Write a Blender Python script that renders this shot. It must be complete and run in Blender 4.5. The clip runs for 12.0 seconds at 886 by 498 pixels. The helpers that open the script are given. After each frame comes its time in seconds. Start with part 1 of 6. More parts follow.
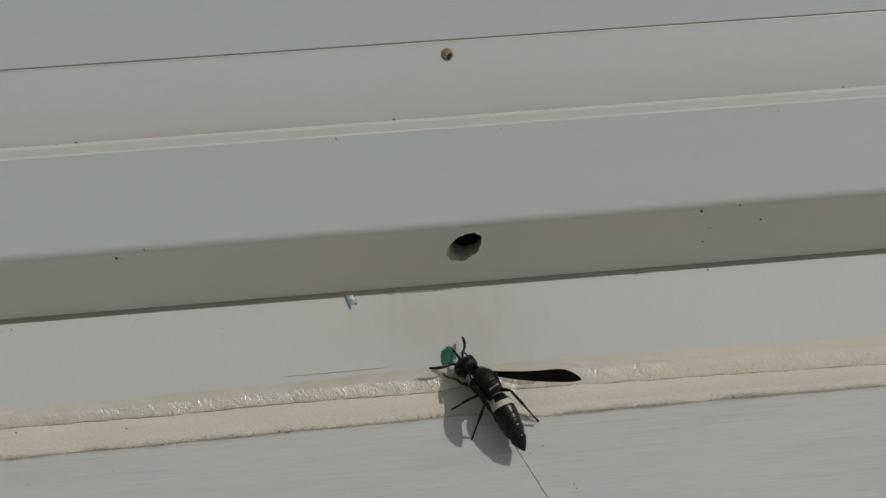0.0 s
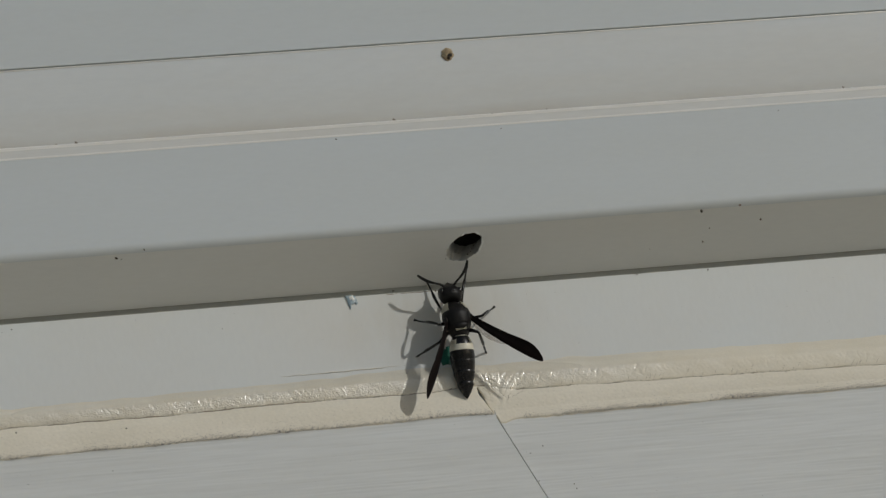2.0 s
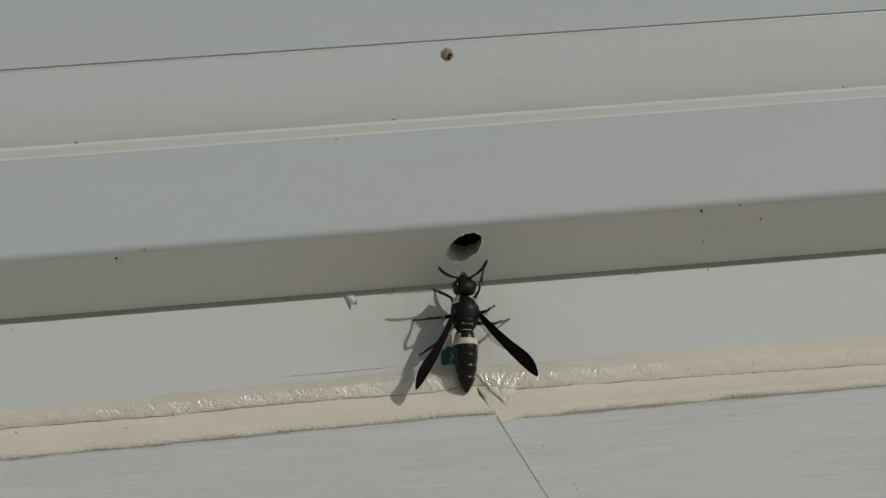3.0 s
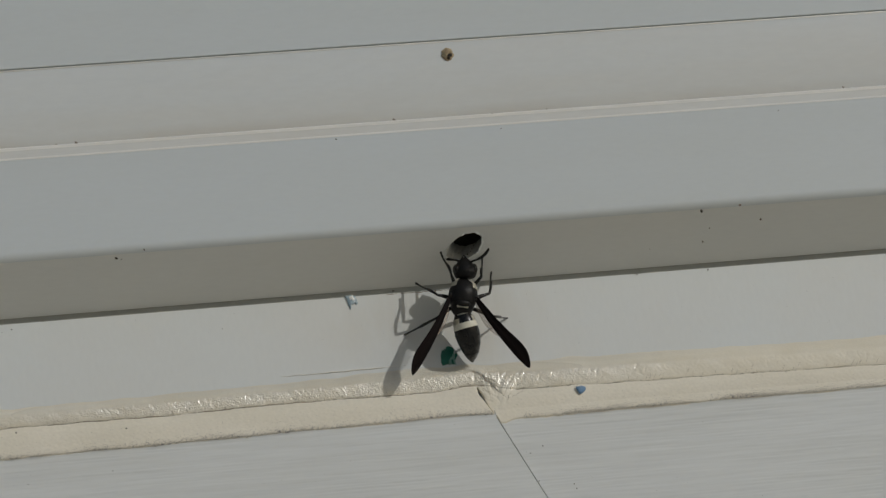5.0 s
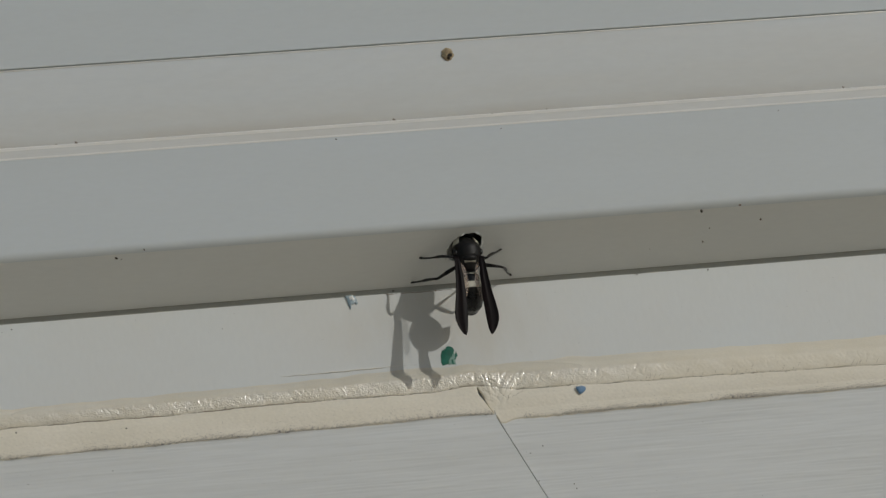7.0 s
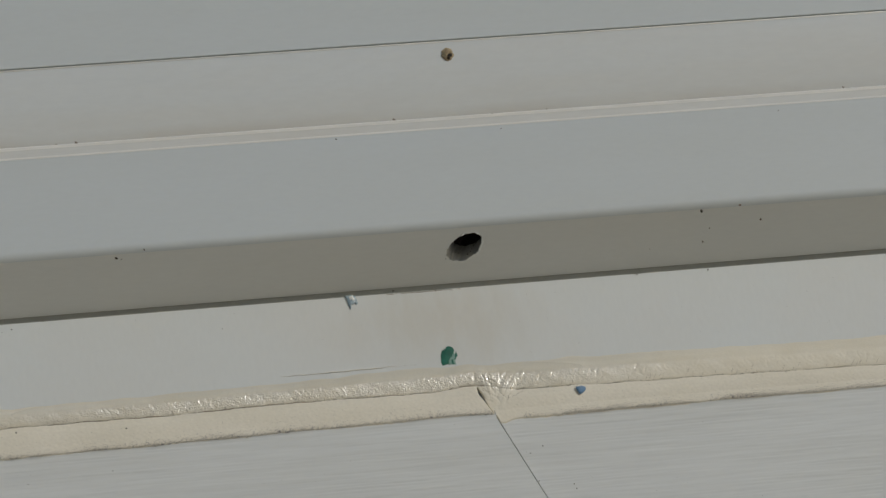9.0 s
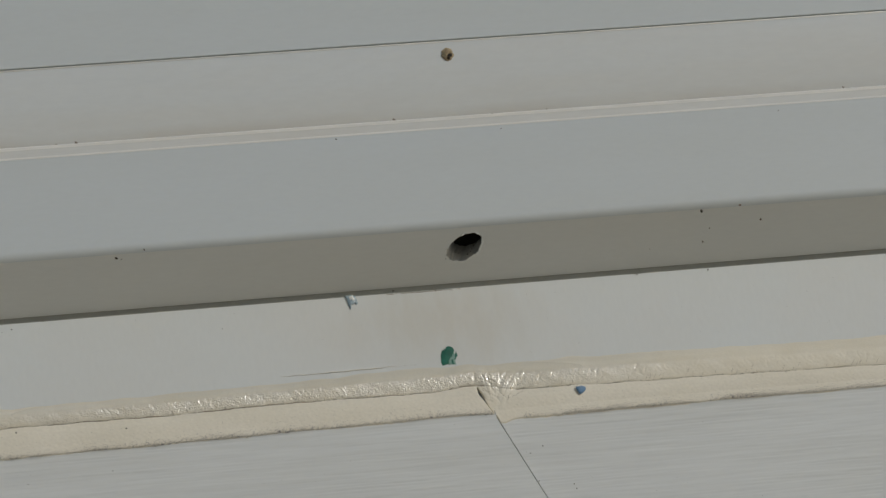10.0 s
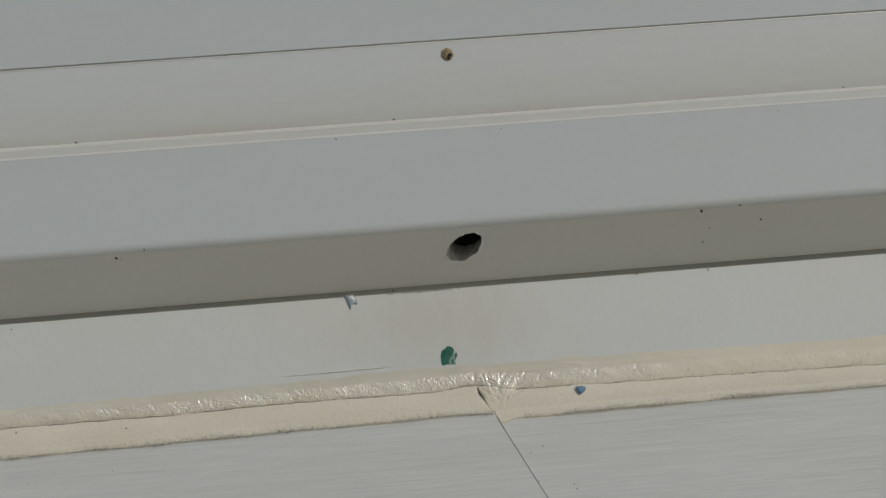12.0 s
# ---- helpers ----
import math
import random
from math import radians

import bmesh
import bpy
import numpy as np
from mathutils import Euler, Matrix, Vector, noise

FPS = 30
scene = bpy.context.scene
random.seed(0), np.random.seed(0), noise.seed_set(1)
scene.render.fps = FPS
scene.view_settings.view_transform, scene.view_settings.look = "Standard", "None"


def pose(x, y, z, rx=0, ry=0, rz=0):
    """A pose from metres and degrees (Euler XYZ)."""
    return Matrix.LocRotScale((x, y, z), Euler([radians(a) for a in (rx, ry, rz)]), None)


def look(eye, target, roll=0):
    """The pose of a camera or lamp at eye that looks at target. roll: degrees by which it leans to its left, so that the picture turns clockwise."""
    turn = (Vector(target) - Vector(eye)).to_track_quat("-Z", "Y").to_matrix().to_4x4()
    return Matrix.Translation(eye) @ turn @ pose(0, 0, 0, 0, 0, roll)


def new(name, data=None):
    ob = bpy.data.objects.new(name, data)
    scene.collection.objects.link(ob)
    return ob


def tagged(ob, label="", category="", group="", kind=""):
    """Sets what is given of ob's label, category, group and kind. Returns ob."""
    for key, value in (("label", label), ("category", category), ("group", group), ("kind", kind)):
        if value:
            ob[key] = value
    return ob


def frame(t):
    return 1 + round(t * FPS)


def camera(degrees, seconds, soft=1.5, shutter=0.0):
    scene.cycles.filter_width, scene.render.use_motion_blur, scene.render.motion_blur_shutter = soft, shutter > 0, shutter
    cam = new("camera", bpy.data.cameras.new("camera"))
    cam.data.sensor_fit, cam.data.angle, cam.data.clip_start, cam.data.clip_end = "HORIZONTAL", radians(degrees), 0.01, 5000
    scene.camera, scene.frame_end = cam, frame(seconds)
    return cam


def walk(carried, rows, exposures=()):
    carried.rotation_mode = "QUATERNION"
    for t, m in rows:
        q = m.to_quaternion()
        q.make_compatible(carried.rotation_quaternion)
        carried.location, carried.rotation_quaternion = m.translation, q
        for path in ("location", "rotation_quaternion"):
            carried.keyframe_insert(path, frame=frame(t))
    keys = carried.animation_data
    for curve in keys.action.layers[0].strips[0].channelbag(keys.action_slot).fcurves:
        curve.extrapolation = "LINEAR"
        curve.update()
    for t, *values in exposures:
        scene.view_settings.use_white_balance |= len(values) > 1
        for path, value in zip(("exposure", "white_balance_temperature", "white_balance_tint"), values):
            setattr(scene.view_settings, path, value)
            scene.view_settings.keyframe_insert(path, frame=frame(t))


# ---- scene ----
MM = 0.001
Z0 = 1.5            # height of the window's lower edge above the ground

# ---- camera ----
cam = camera(12.2737, 12.0, soft=1.35)
EYE, AIM = (-0.14, -0.632099, 1.22), (0.0, -0.006, 1.5)
walk(cam, [(0.0, look(EYE, AIM, -9.6)), (12.0, look(EYE, AIM, -9.6))], [(0.0, -1.10), (2.0, -1.06), (7.0, -1.05), (12.0, -1.05)])

# ---- light ----
SUN = Vector((0.97, -1.0, 0.54)).normalized()
sun = new("sun", bpy.data.lights.new("sun", "SUN"))
sun.data.energy, sun.data.angle, sun.data.color = 2.56, radians(0.5), (1.0, 1.0, 0.962)
sun.matrix_world = look(SUN * 20, (0, 0, 0))
world = bpy.data.worlds.new("sky")
scene.world = world
world.use_nodes = True
sky = world.node_tree.nodes.new("ShaderNodeTexSky")
sky.sky_type, sky.sun_disc = "NISHITA", False
sky.sun_elevation, sky.sun_rotation = math.asin(SUN.z), math.atan2(SUN.x, SUN.y)
back = world.node_tree.nodes["Background"]
back.inputs["Strength"].default_value = 0.085
world.node_tree.links.new(sky.outputs["Color"], back.inputs["Color"])


# ---- materials ----
def material(name, base, rough=0.5, second=None, amount=0.5, scale=60.0, stretch=(1, 1, 1), grain=None, grain_scale=900.0,
             grain_stretch=(1, 1, 1), bump=0.0, bump_dist=0.00005, metal=0.0, rough_var=0.1, coat=0.0, spec=0.5, stain=None, alpha=1.0, gloss=None, fine_detail=3.0):
    """Two scales of variation: broad stains from base to second, fine grain in tone and relief."""
    m = bpy.data.materials.new(name)
    m.use_nodes = True
    nt = m.node_tree
    n, link = nt.nodes, nt.links.new
    p = n["Principled BSDF"]
    p.inputs["Metallic"].default_value = metal
    p.inputs["Coat Weight"].default_value = coat
    p.inputs["Specular IOR Level"].default_value = spec
    p.inputs["Alpha"].default_value = alpha
    p.inputs["Coat Roughness"].default_value = 0.12
    co = n.new("ShaderNodeTexCoord")

    def noise_at(sc, st, detail):
        mp = n.new("ShaderNodeMapping")
        mp.inputs["Scale"].default_value = st
        tx = n.new("ShaderNodeTexNoise")
        tx.inputs["Scale"].default_value, tx.inputs["Detail"].default_value = sc, detail
        link(co.outputs["Object"], mp.inputs["Vector"])
        link(mp.outputs["Vector"], tx.inputs["Vector"])
        return tx
    broad = noise_at(scale, stretch, 4.0)
    fine = noise_at(grain_scale, grain_stretch, fine_detail)
    ramp = n.new("ShaderNodeValToRGB")
    ramp.color_ramp.elements[0].position, ramp.color_ramp.elements[1].position = 0.38, 0.68
    ramp.color_ramp.elements[0].color = (*base, 1)
    s = second or tuple(c * 0.93 for c in base)
    ramp.color_ramp.elements[1].color = (*[b + (c - b) * amount for b, c in zip(base, s)], 1)
    link(broad.outputs["Fac"], ramp.inputs["Fac"])
    mix = n.new("ShaderNodeMix")
    mix.data_type, mix.blend_type = "RGBA", "MULTIPLY"
    mix.inputs["Factor"].default_value = 1.0
    tone = n.new("ShaderNodeMapRange")
    g = grain if grain is not None else 0.06
    tone.inputs["From Min"].default_value, tone.inputs["From Max"].default_value = 0.25, 0.75
    tone.inputs["To Min"].default_value, tone.inputs["To Max"].default_value = 1.0 - g, 1.0
    link(fine.outputs["Fac"], tone.inputs["Value"])
    link(ramp.outputs["Color"], mix.inputs[6])
    link(tone.outputs["Result"], mix.inputs[7])
    last = mix.outputs[2]
    if stain:
        # a patch of dirt with a ragged outline round one place
        place, size, colour, most, drag = stain
        mp = n.new("ShaderNodeMapping")
        mp.inputs["Location"].default_value = [-place[i] / size[i] for i in range(3)]
        mp.inputs["Scale"].default_value = [1 / size[i] for i in range(3)]
        link(co.outputs["Object"], mp.inputs["Vector"])
        ball_shape = n.new("ShaderNodeTexGradient")
        ball_shape.gradient_type = "SPHERICAL"
        link(mp.outputs["Vector"], ball_shape.inputs["Vector"])
        rag = noise_at(260, drag, 5.0)
        times = n.new("ShaderNodeMath")
        times.operation = "MULTIPLY"
        link(ball_shape.outputs["Fac"], times.inputs[0])
        link(rag.outputs["Fac"], times.inputs[1])
        amt = n.new("ShaderNodeMapRange")
        amt.inputs["From Min"].default_value, amt.inputs["From Max"].default_value = 0.08, 0.42
        amt.inputs["To Max"].default_value = most
        link(times.outputs[0], amt.inputs["Value"])
        tint = n.new("ShaderNodeMix")
        tint.data_type = "RGBA"
        tint.inputs[7].default_value = (*colour, 1)
        link(amt.outputs["Result"], tint.inputs["Factor"])
        link(last, tint.inputs[6])
        last = tint.outputs[2]
    link(last, p.inputs["Base Color"])
    rr = n.new("ShaderNodeMapRange")
    rr.inputs["To Min"].default_value, rr.inputs["To Max"].default_value = max(0.03, rough - rough_var), min(1.0, rough + rough_var)
    link(broad.outputs["Fac"], rr.inputs["Value"])
    link(rr.outputs["Result"], p.inputs["Roughness"])
    if gloss:
        # a stretch where the skin dried smoother than elsewhere
        place, size, dull, sheen = gloss
        mp = n.new("ShaderNodeMapping")
        mp.inputs["Location"].default_value = [-place[i] / size[i] for i in range(3)]
        mp.inputs["Scale"].default_value = [1 / size[i] for i in range(3)]
        link(co.outputs["Object"], mp.inputs["Vector"])
        ball_shape = n.new("ShaderNodeTexGradient")
        ball_shape.gradient_type = "SPHERICAL"
        link(mp.outputs["Vector"], ball_shape.inputs["Vector"])
        wet = n.new("ShaderNodeMapRange")
        wet.inputs["From Max"].default_value = 0.45
        wet.inputs["To Min"].default_value, wet.inputs["To Max"].default_value = dull, sheen
        link(ball_shape.outputs["Fac"], wet.inputs["Value"])
        link(wet.outputs["Result"], p.inputs["Coat Weight"])
        p.inputs["Coat IOR"].default_value = 2.1
        p.inputs["Coat Roughness"].default_value = 0.30
        even = n.new("ShaderNodeMapRange")
        even.inputs["From Max"].default_value = 0.45
        even.inputs["To Min"].default_value, even.inputs["To Max"].default_value = rough + 0.15, rough - 0.23
        link(ball_shape.outputs["Fac"], even.inputs["Value"])
        link(even.outputs["Result"], p.inputs["Roughness"])
    if bump:
        b = n.new("ShaderNodeBump")
        b.inputs["Strength"].default_value, b.inputs["Distance"].default_value = bump, bump_dist
        link(fine.outputs["Fac"], b.inputs["Height"])
        link(b.outputs["Normal"], p.inputs["Normal"])
        link(b.outputs["Normal"], p.inputs["Coat Normal"])
        if gloss:
            pimpled = n.new("ShaderNodeMapRange")
            pimpled.inputs["From Max"].default_value = 0.6
            pimpled.inputs["To Min"].default_value, pimpled.inputs["To Max"].default_value = bump * 0.07, bump
            link(ball_shape.outputs["Fac"], pimpled.inputs["Value"])
            link(pimpled.outputs["Result"], b.inputs["Strength"])
    return m


M_VINYL = material("vinyl", (0.74, 0.75, 0.73), 0.38, (0.72, 0.72, 0.685), 0.8, 45, (0.4, 1, 1.5), 0.03, 1500, (0.3, 1, 1), 0.15, 0.00002)
M_SASH = material("sash_vinyl", (0.622, 0.66, 0.675), 0.38, (0.60, 0.63, 0.63), 0.8, 45, (0.4, 1, 1.5), 0.03, 1500, (0.3, 1, 1), 0.15, 0.00002)
M_BEAD = material("bead_vinyl", (0.675, 0.70, 0.705), 0.42, (0.665, 0.668, 0.645), 0.9, 55, (0.25, 1, 1.6), 0.04, 1200, (0.3, 1, 1), 0.15, 0.00002,
                  stain=((0.0, -0.0087, Z0 + 0.0224), (0.35, 0.02, 0.0038), (0.47, 0.395, 0.30), 0.36, (0.2, 1, 1)))
# pale base; on the frame it brightens edges that catch the sun
M_RIDGE = material("ridge_vinyl", (0.88, 0.865, 0.825), 0.4, (0.82, 0.795, 0.735), 0.7, 120, (0.25, 1, 1), 0.10, 1400, (0.2, 1, 1), 0.3, 0.00003)
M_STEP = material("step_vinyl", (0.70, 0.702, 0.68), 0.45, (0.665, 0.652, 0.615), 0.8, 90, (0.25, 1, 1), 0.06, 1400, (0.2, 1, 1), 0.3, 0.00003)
M_FLASH = material("coated_metal", (0.71, 0.735, 0.735), 0.42, (0.70, 0.695, 0.665), 0.7, 32, (1, 1, 0.8), 0.03, 1300, (1, 1, 0.4), 0.15, 0.00002,
                   stain=((-0.001, 0.0, Z0 - 0.0115), (0.024, 0.02, 0.013), (0.53, 0.46, 0.34), 0.30, (1, 1, 0.35)))
M_CAULK = material("caulk", (0.85, 0.788, 0.66), 0.42, (0.80, 0.73, 0.585), 0.9, 160, (0.6, 1, 1), 0.08, 4400, (0.85, 1, 1.0), 0.95, 0.00010, spec=1.0, fine_detail=1.2,
                   stain=((0.0, 0.0, Z0 - 0.0184), (0.4, 0.03, 0.0032), (0.70, 0.67, 0.58), 0.6, (0.5, 1, 1)),
                   gloss=((-0.027, -0.0014, Z0 - 0.0218), (0.075, 0.03, 0.0064), 0.0, 1.0))
M_FILM = material("caulk_film", (0.883, 0.823, 0.70), 0.6, (0.823, 0.763, 0.635), 0.9, 130, (0.5, 1, 1), 0.09, 2400, (0.8, 1, 1), 0.35, 0.00005)
M_SIDING = material("siding_vinyl", (0.705, 0.72, 0.715), 0.5, (0.665, 0.675, 0.66), 0.8, 60, (0.3, 1, 2), 0.07, 800, (0.10, 1, 1), 0.6, 0.00012)
M_GASKET = material("grey_gasket", (0.41, 0.42, 0.39), 0.7, (0.35, 0.355, 0.325), 0.8, 80, (0.4, 1, 1), 0.1, 900)
# dark base colour stands in for the unlit inside of the white frame
M_CAVITY = material("dark_cavity", (0.16, 0.15, 0.13), 0.8, bump=0.3, grain=0.3)
M_BORE = material("bore_vinyl", (0.66, 0.66, 0.635), 0.6, (0.47, 0.455, 0.42), 0.8, 350, grain=0.25)
M_DIRT = material("dirt", (0.035, 0.03, 0.024), 0.85, (0.07, 0.05, 0.03), 1.0, 900, grain=0.3)
M_CREASE = material("crease_dirt", (0.30, 0.235, 0.16), 0.85, (0.20, 0.15, 0.10), 1.0, 900, grain=0.3)
M_SOOT = material("soot", (0.30, 0.285, 0.28), 0.85, (0.15, 0.14, 0.135), 1.0, 900, grain=0.3)
M_RUST = material("brown_dirt", (0.16, 0.085, 0.04), 0.85, (0.08, 0.05, 0.03), 1.0, 900, grain=0.3)
M_SMUDGE = material("dust_smudge", (0.36, 0.32, 0.27), 0.85, (0.24, 0.20, 0.16), 1.0, 900, grain=0.3)
M_MUD = material("dried_mud", (0.62, 0.51, 0.33), 0.85, (0.34, 0.25, 0.15), 1.0, 900, grain=0.3, grain_scale=2500, bump=0.6, bump_dist=0.0001)
M_GREEN = material("green_paint", (0.008, 0.12, 0.075), 0.4, (0.01, 0.18, 0.12), 1.0, 700, grain=0.2, grain_scale=3000, bump=0.3)
M_MINT = material("thin_green_paint", (0.16, 0.36, 0.29), 0.45, (0.34, 0.48, 0.42), 1.0, 1800, (2.5, 1, 0.6), grain=0.25, grain_scale=3000)
M_PALE = material("pale_blue_paint", (0.42, 0.52, 0.58), 0.45, (0.26, 0.37, 0.46), 1.0, 900, grain=0.2)
M_BLUE = material("blue_paint", (0.15, 0.28, 0.45), 0.45, (0.16, 0.28, 0.45), 1.0, 800, grain=0.2)
M_BLACK = material("black_cuticle", (0.010, 0.010, 0.010), 0.28, (0.017, 0.016, 0.015), 1.0, 700, grain=0.3, grain_scale=5000, bump=0.3, bump_dist=0.00003, rough_var=0.07, spec=0.35)
M_FURRY = material("downy_cuticle", (0.008, 0.0075, 0.0075), 0.46, (0.016, 0.015, 0.014), 1.0, 900, grain=0.4, grain_scale=5000, bump=0.7, bump_dist=0.00006, spec=0.25)
M_IVORY = material("ivory_cuticle", (0.74, 0.71, 0.60), 0.45, (0.66, 0.62, 0.50), 1.0, 900, grain=0.1, grain_scale=5000)
M_WING = material("smoky_wing", (0.009, 0.007, 0.0075), 0.46, (0.014, 0.008, 0.0075), 1.0, 350, (1, 0.3, 1), 0.3, 2500, (3, 0.3, 1), 0.3, 0.00004, spec=0.08)
M_HINDWING = material("amber_wing", (0.56, 0.45, 0.37), 0.4, (0.42, 0.30, 0.23), 1.0, 500, (1, 0.3, 1), 0.2, 2500, (3, 0.3, 1), 0.3, 0.00003, alpha=0.26)
M_EYE = material("compound_eye", (0.012, 0.011, 0.010), 0.22, grain=0.2, grain_scale=9000, bump=0.2, bump_dist=0.00002)
M_GROUND = material("lawn", (0.10, 0.13, 0.05), 0.9, (0.17, 0.15, 0.08), 1.0, 1.3, grain=0.5, grain_scale=30)
M_BOUNCE = material("concrete", (0.79, 0.73, 0.625), 0.85, (0.73, 0.675, 0.575), 1.0, 3.0, grain=0.15, grain_scale=200, bump=0.3, bump_dist=0.001)
M_WALL = material("house_siding", (0.70, 0.70, 0.68), 0.55, (0.64, 0.64, 0.61), 1.0, 2.0, grain=0.04, grain_scale=80)


# ---- mesh helpers ----
def obj(name, bm, mat, parent=None, label="", smooth=True):
    bmesh.ops.recalc_face_normals(bm, faces=bm.faces[:])
    me = bpy.data.meshes.new(name)
    for f in bm.faces:
        f.smooth = smooth
    bm.to_mesh(me)
    bm.free()
    me.materials.append(mat)
    ob = new(name, me)
    if parent:
        ob.parent = parent
    if label:
        ob["label"] = label
    return ob


def part(name, bm, mat, parent, label="", smooth=True):
    return obj(name, bm, mat, parent, label, smooth)


def at(x, y, z):
    """A place in millimetres from the window's lower edge."""
    return Vector((x * MM, y * MM, Z0 + z * MM))


def rounded(pts, radii, steps=6):
    """A closed outline (y, z) with its corners rounded, each by its own radius."""
    out = []
    k = len(pts)
    for i in range(k):
        p, a, b = Vector(pts[i]), Vector(pts[i - 1]), Vector(pts[(i + 1) % k])
        r = radii[i]
        if r <= 0:
            out.append(tuple(p))
            continue
        da, db = (a - p).normalized(), (b - p).normalized()
        for s in range(steps + 1):
            t = s / steps
            q = p + da * r * (1 - t) ** 2 + db * r * t ** 2
            out.append(tuple(q))
    return out


def extruded(outline, x0, x1, cuts=1):
    """A solid bar with the outline (y, z), from x0 to x1, all in millimetres."""
    bm = bmesh.new()
    rings = []
    for i in range(cuts + 1):
        x = x0 + (x1 - x0) * i / cuts
        rings.append([bm.verts.new(at(x, y, z)) for y, z in outline])
    k = len(outline)
    for a, b in zip(rings, rings[1:]):
        for i in range(k):
            bm.faces.new((a[i], a[(i + 1) % k], b[(i + 1) % k], b[i]))
    bm.faces.new(rings[0])
    bm.faces.new(rings[-1][::-1])
    return bm


def sharp(ob, degrees=35):
    """Smooth faces, with edges kept crisp past an angle."""
    bm = bmesh.new()
    bm.from_mesh(ob.data)
    for e in bm.edges:
        if len(e.link_faces) == 2:
            e.smooth = e.calc_face_angle(0) < radians(degrees)
    bm.to_mesh(ob.data)
    bm.free()
    return ob


# ---- house: ground, wall, window ----
def slab(name, lo, hi, mat, kind="structure"):
    bm = bmesh.new()
    bmesh.ops.create_cube(bm, size=1.0)
    for v in bm.verts:
        v.co = Vector([lo[i] + (v.co[i] + 0.5) * (hi[i] - lo[i]) for i in range(3)])
    return tagged(obj(name, bm, mat, smooth=False), kind=kind)


tagged(slab("ground", (-400, -400, -0.3), (400, 400, 0.0), M_GROUND), "mown lawn round the house", "ground")
# unseen slab, added as a warm reflector for the frame's underside
tagged(slab("pavement", (-6, -6, -0.05), (6, -0.02, 0.012), M_BOUNCE), "unseen pale slab added to bounce warm light up to the frame", "pavement")

WX = 460.0          # half the window's width, millimetres
tagged(slab("wall_left", (-5, 0.003, 0), (-WX * MM, 0.16, 3.6), M_WALL), "white house wall", "wall")
tagged(slab("wall_right", (WX * MM, 0.003, 0), (5, 0.16, 3.6), M_WALL), "white house wall", "wall")
tagged(slab("wall_below", (-WX * MM, 0.003, 0), (WX * MM, 0.16, Z0 - 0.006), M_WALL), "white house wall below the window", "wall")
tagged(slab("wall_above", (-WX * MM, 0.003, Z0 + 0.055), (WX * MM, 0.16, 3.6), M_WALL), "white house wall above the frame", "wall")

window = tagged(new("window_1"), "white vinyl window frame with a weep hole in its underside", "window", kind="structure")

# sash rail: the topmost band, its lower edge hanging a hair before the bead
out = rounded([(-10.5, 150), (-10.5, 37.5), (-8.6, 37.5), (-8.6, 150)], [0, 0.18, 0, 0])
sharp(part("sash_rail", extruded(out, -WX, WX), M_SASH, window, "smooth white vinyl sash rail"))
# glazing bead: a shallow hollow between the sash rail and the ledge
curve = [(-10.45 + 1.9 * (i / 16) ** 2.2, 36.9 - 14.6 * i / 16) for i in range(17)]
out = [(-8.4, 37.2), (-10.05, 37.2), (-10.3, 37.07), (-10.45, 36.95)] + curve[1:] + [(-7.9, 22.3)]
sharp(part("glazing_bead", extruded(out, -WX, WX), M_BEAD, window, "white bead with a brownish dirt line"))
# pale strip that paints the highlight along the bead's top edge
part("bead_rim", extruded(rounded([(-10.2, 37.29), (-10.44, 37.29), (-10.485, 37.21), (-10.47, 36.98), (-10.2, 36.94)], [0, 0.04, 0.03, 0, 0]), -WX, WX), M_RIDGE, window, "thin added rim, pale for the sunlit top edge of the bead")
# grey filler whose colour deepens the shade in the gap below the sash
part("glazing_gasket", extruded([(-9.0, 37.22), (-10.22, 37.22), (-10.22, 37.48), (-9.0, 37.48)], -WX, WX), M_GASKET, window, "grey recessed strip added to darken the shaded gap under the sash", smooth=False)
# ledge: a lip coloured paler for the light it catches, and a low, greyer step below it
out = rounded([(-7.9, 22.75), (-10.5, 22.75), (-11.3, 22.2), (-11.22, 21.75), (-7.9, 21.75)], [0, 0.25, 0.2, 0, 0])
sharp(part("ledge_lip", extruded(out, -WX, WX), M_RIDGE, window, "raised cream-coloured lip, coloured paler to look sunlit, with dirt in its corner"), 60)
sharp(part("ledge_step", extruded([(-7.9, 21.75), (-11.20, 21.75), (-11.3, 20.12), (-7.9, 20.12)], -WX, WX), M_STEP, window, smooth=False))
sharp(part("ledge_edge", extruded(rounded([(-7.9, 20.08), (-11.85, 20.08), (-11.995, 19.94), (-11.995, 19.665), (-7.9, 19.665)], [0, 0.05, 0.05, 0, 0]), -WX, WX), M_RIDGE, window, "thin raised edge, coloured paler for a sunlit line"), 60)

# hollow frame: face, corner, sloping underside with the weep hole
OUTER, INNER = Vector((-12.0, 1.79)), Vector((0.0, -3.86))
WAY = (INNER - OUTER).normalized()           # along the slope, inwards
DEEP = Vector((-WAY.y, WAY.x))               # through the plate, up into the frame
HOLE = Vector((3.46, 5.30))                  # along x, and along the slope from the outer corner
PLATE = 4.4


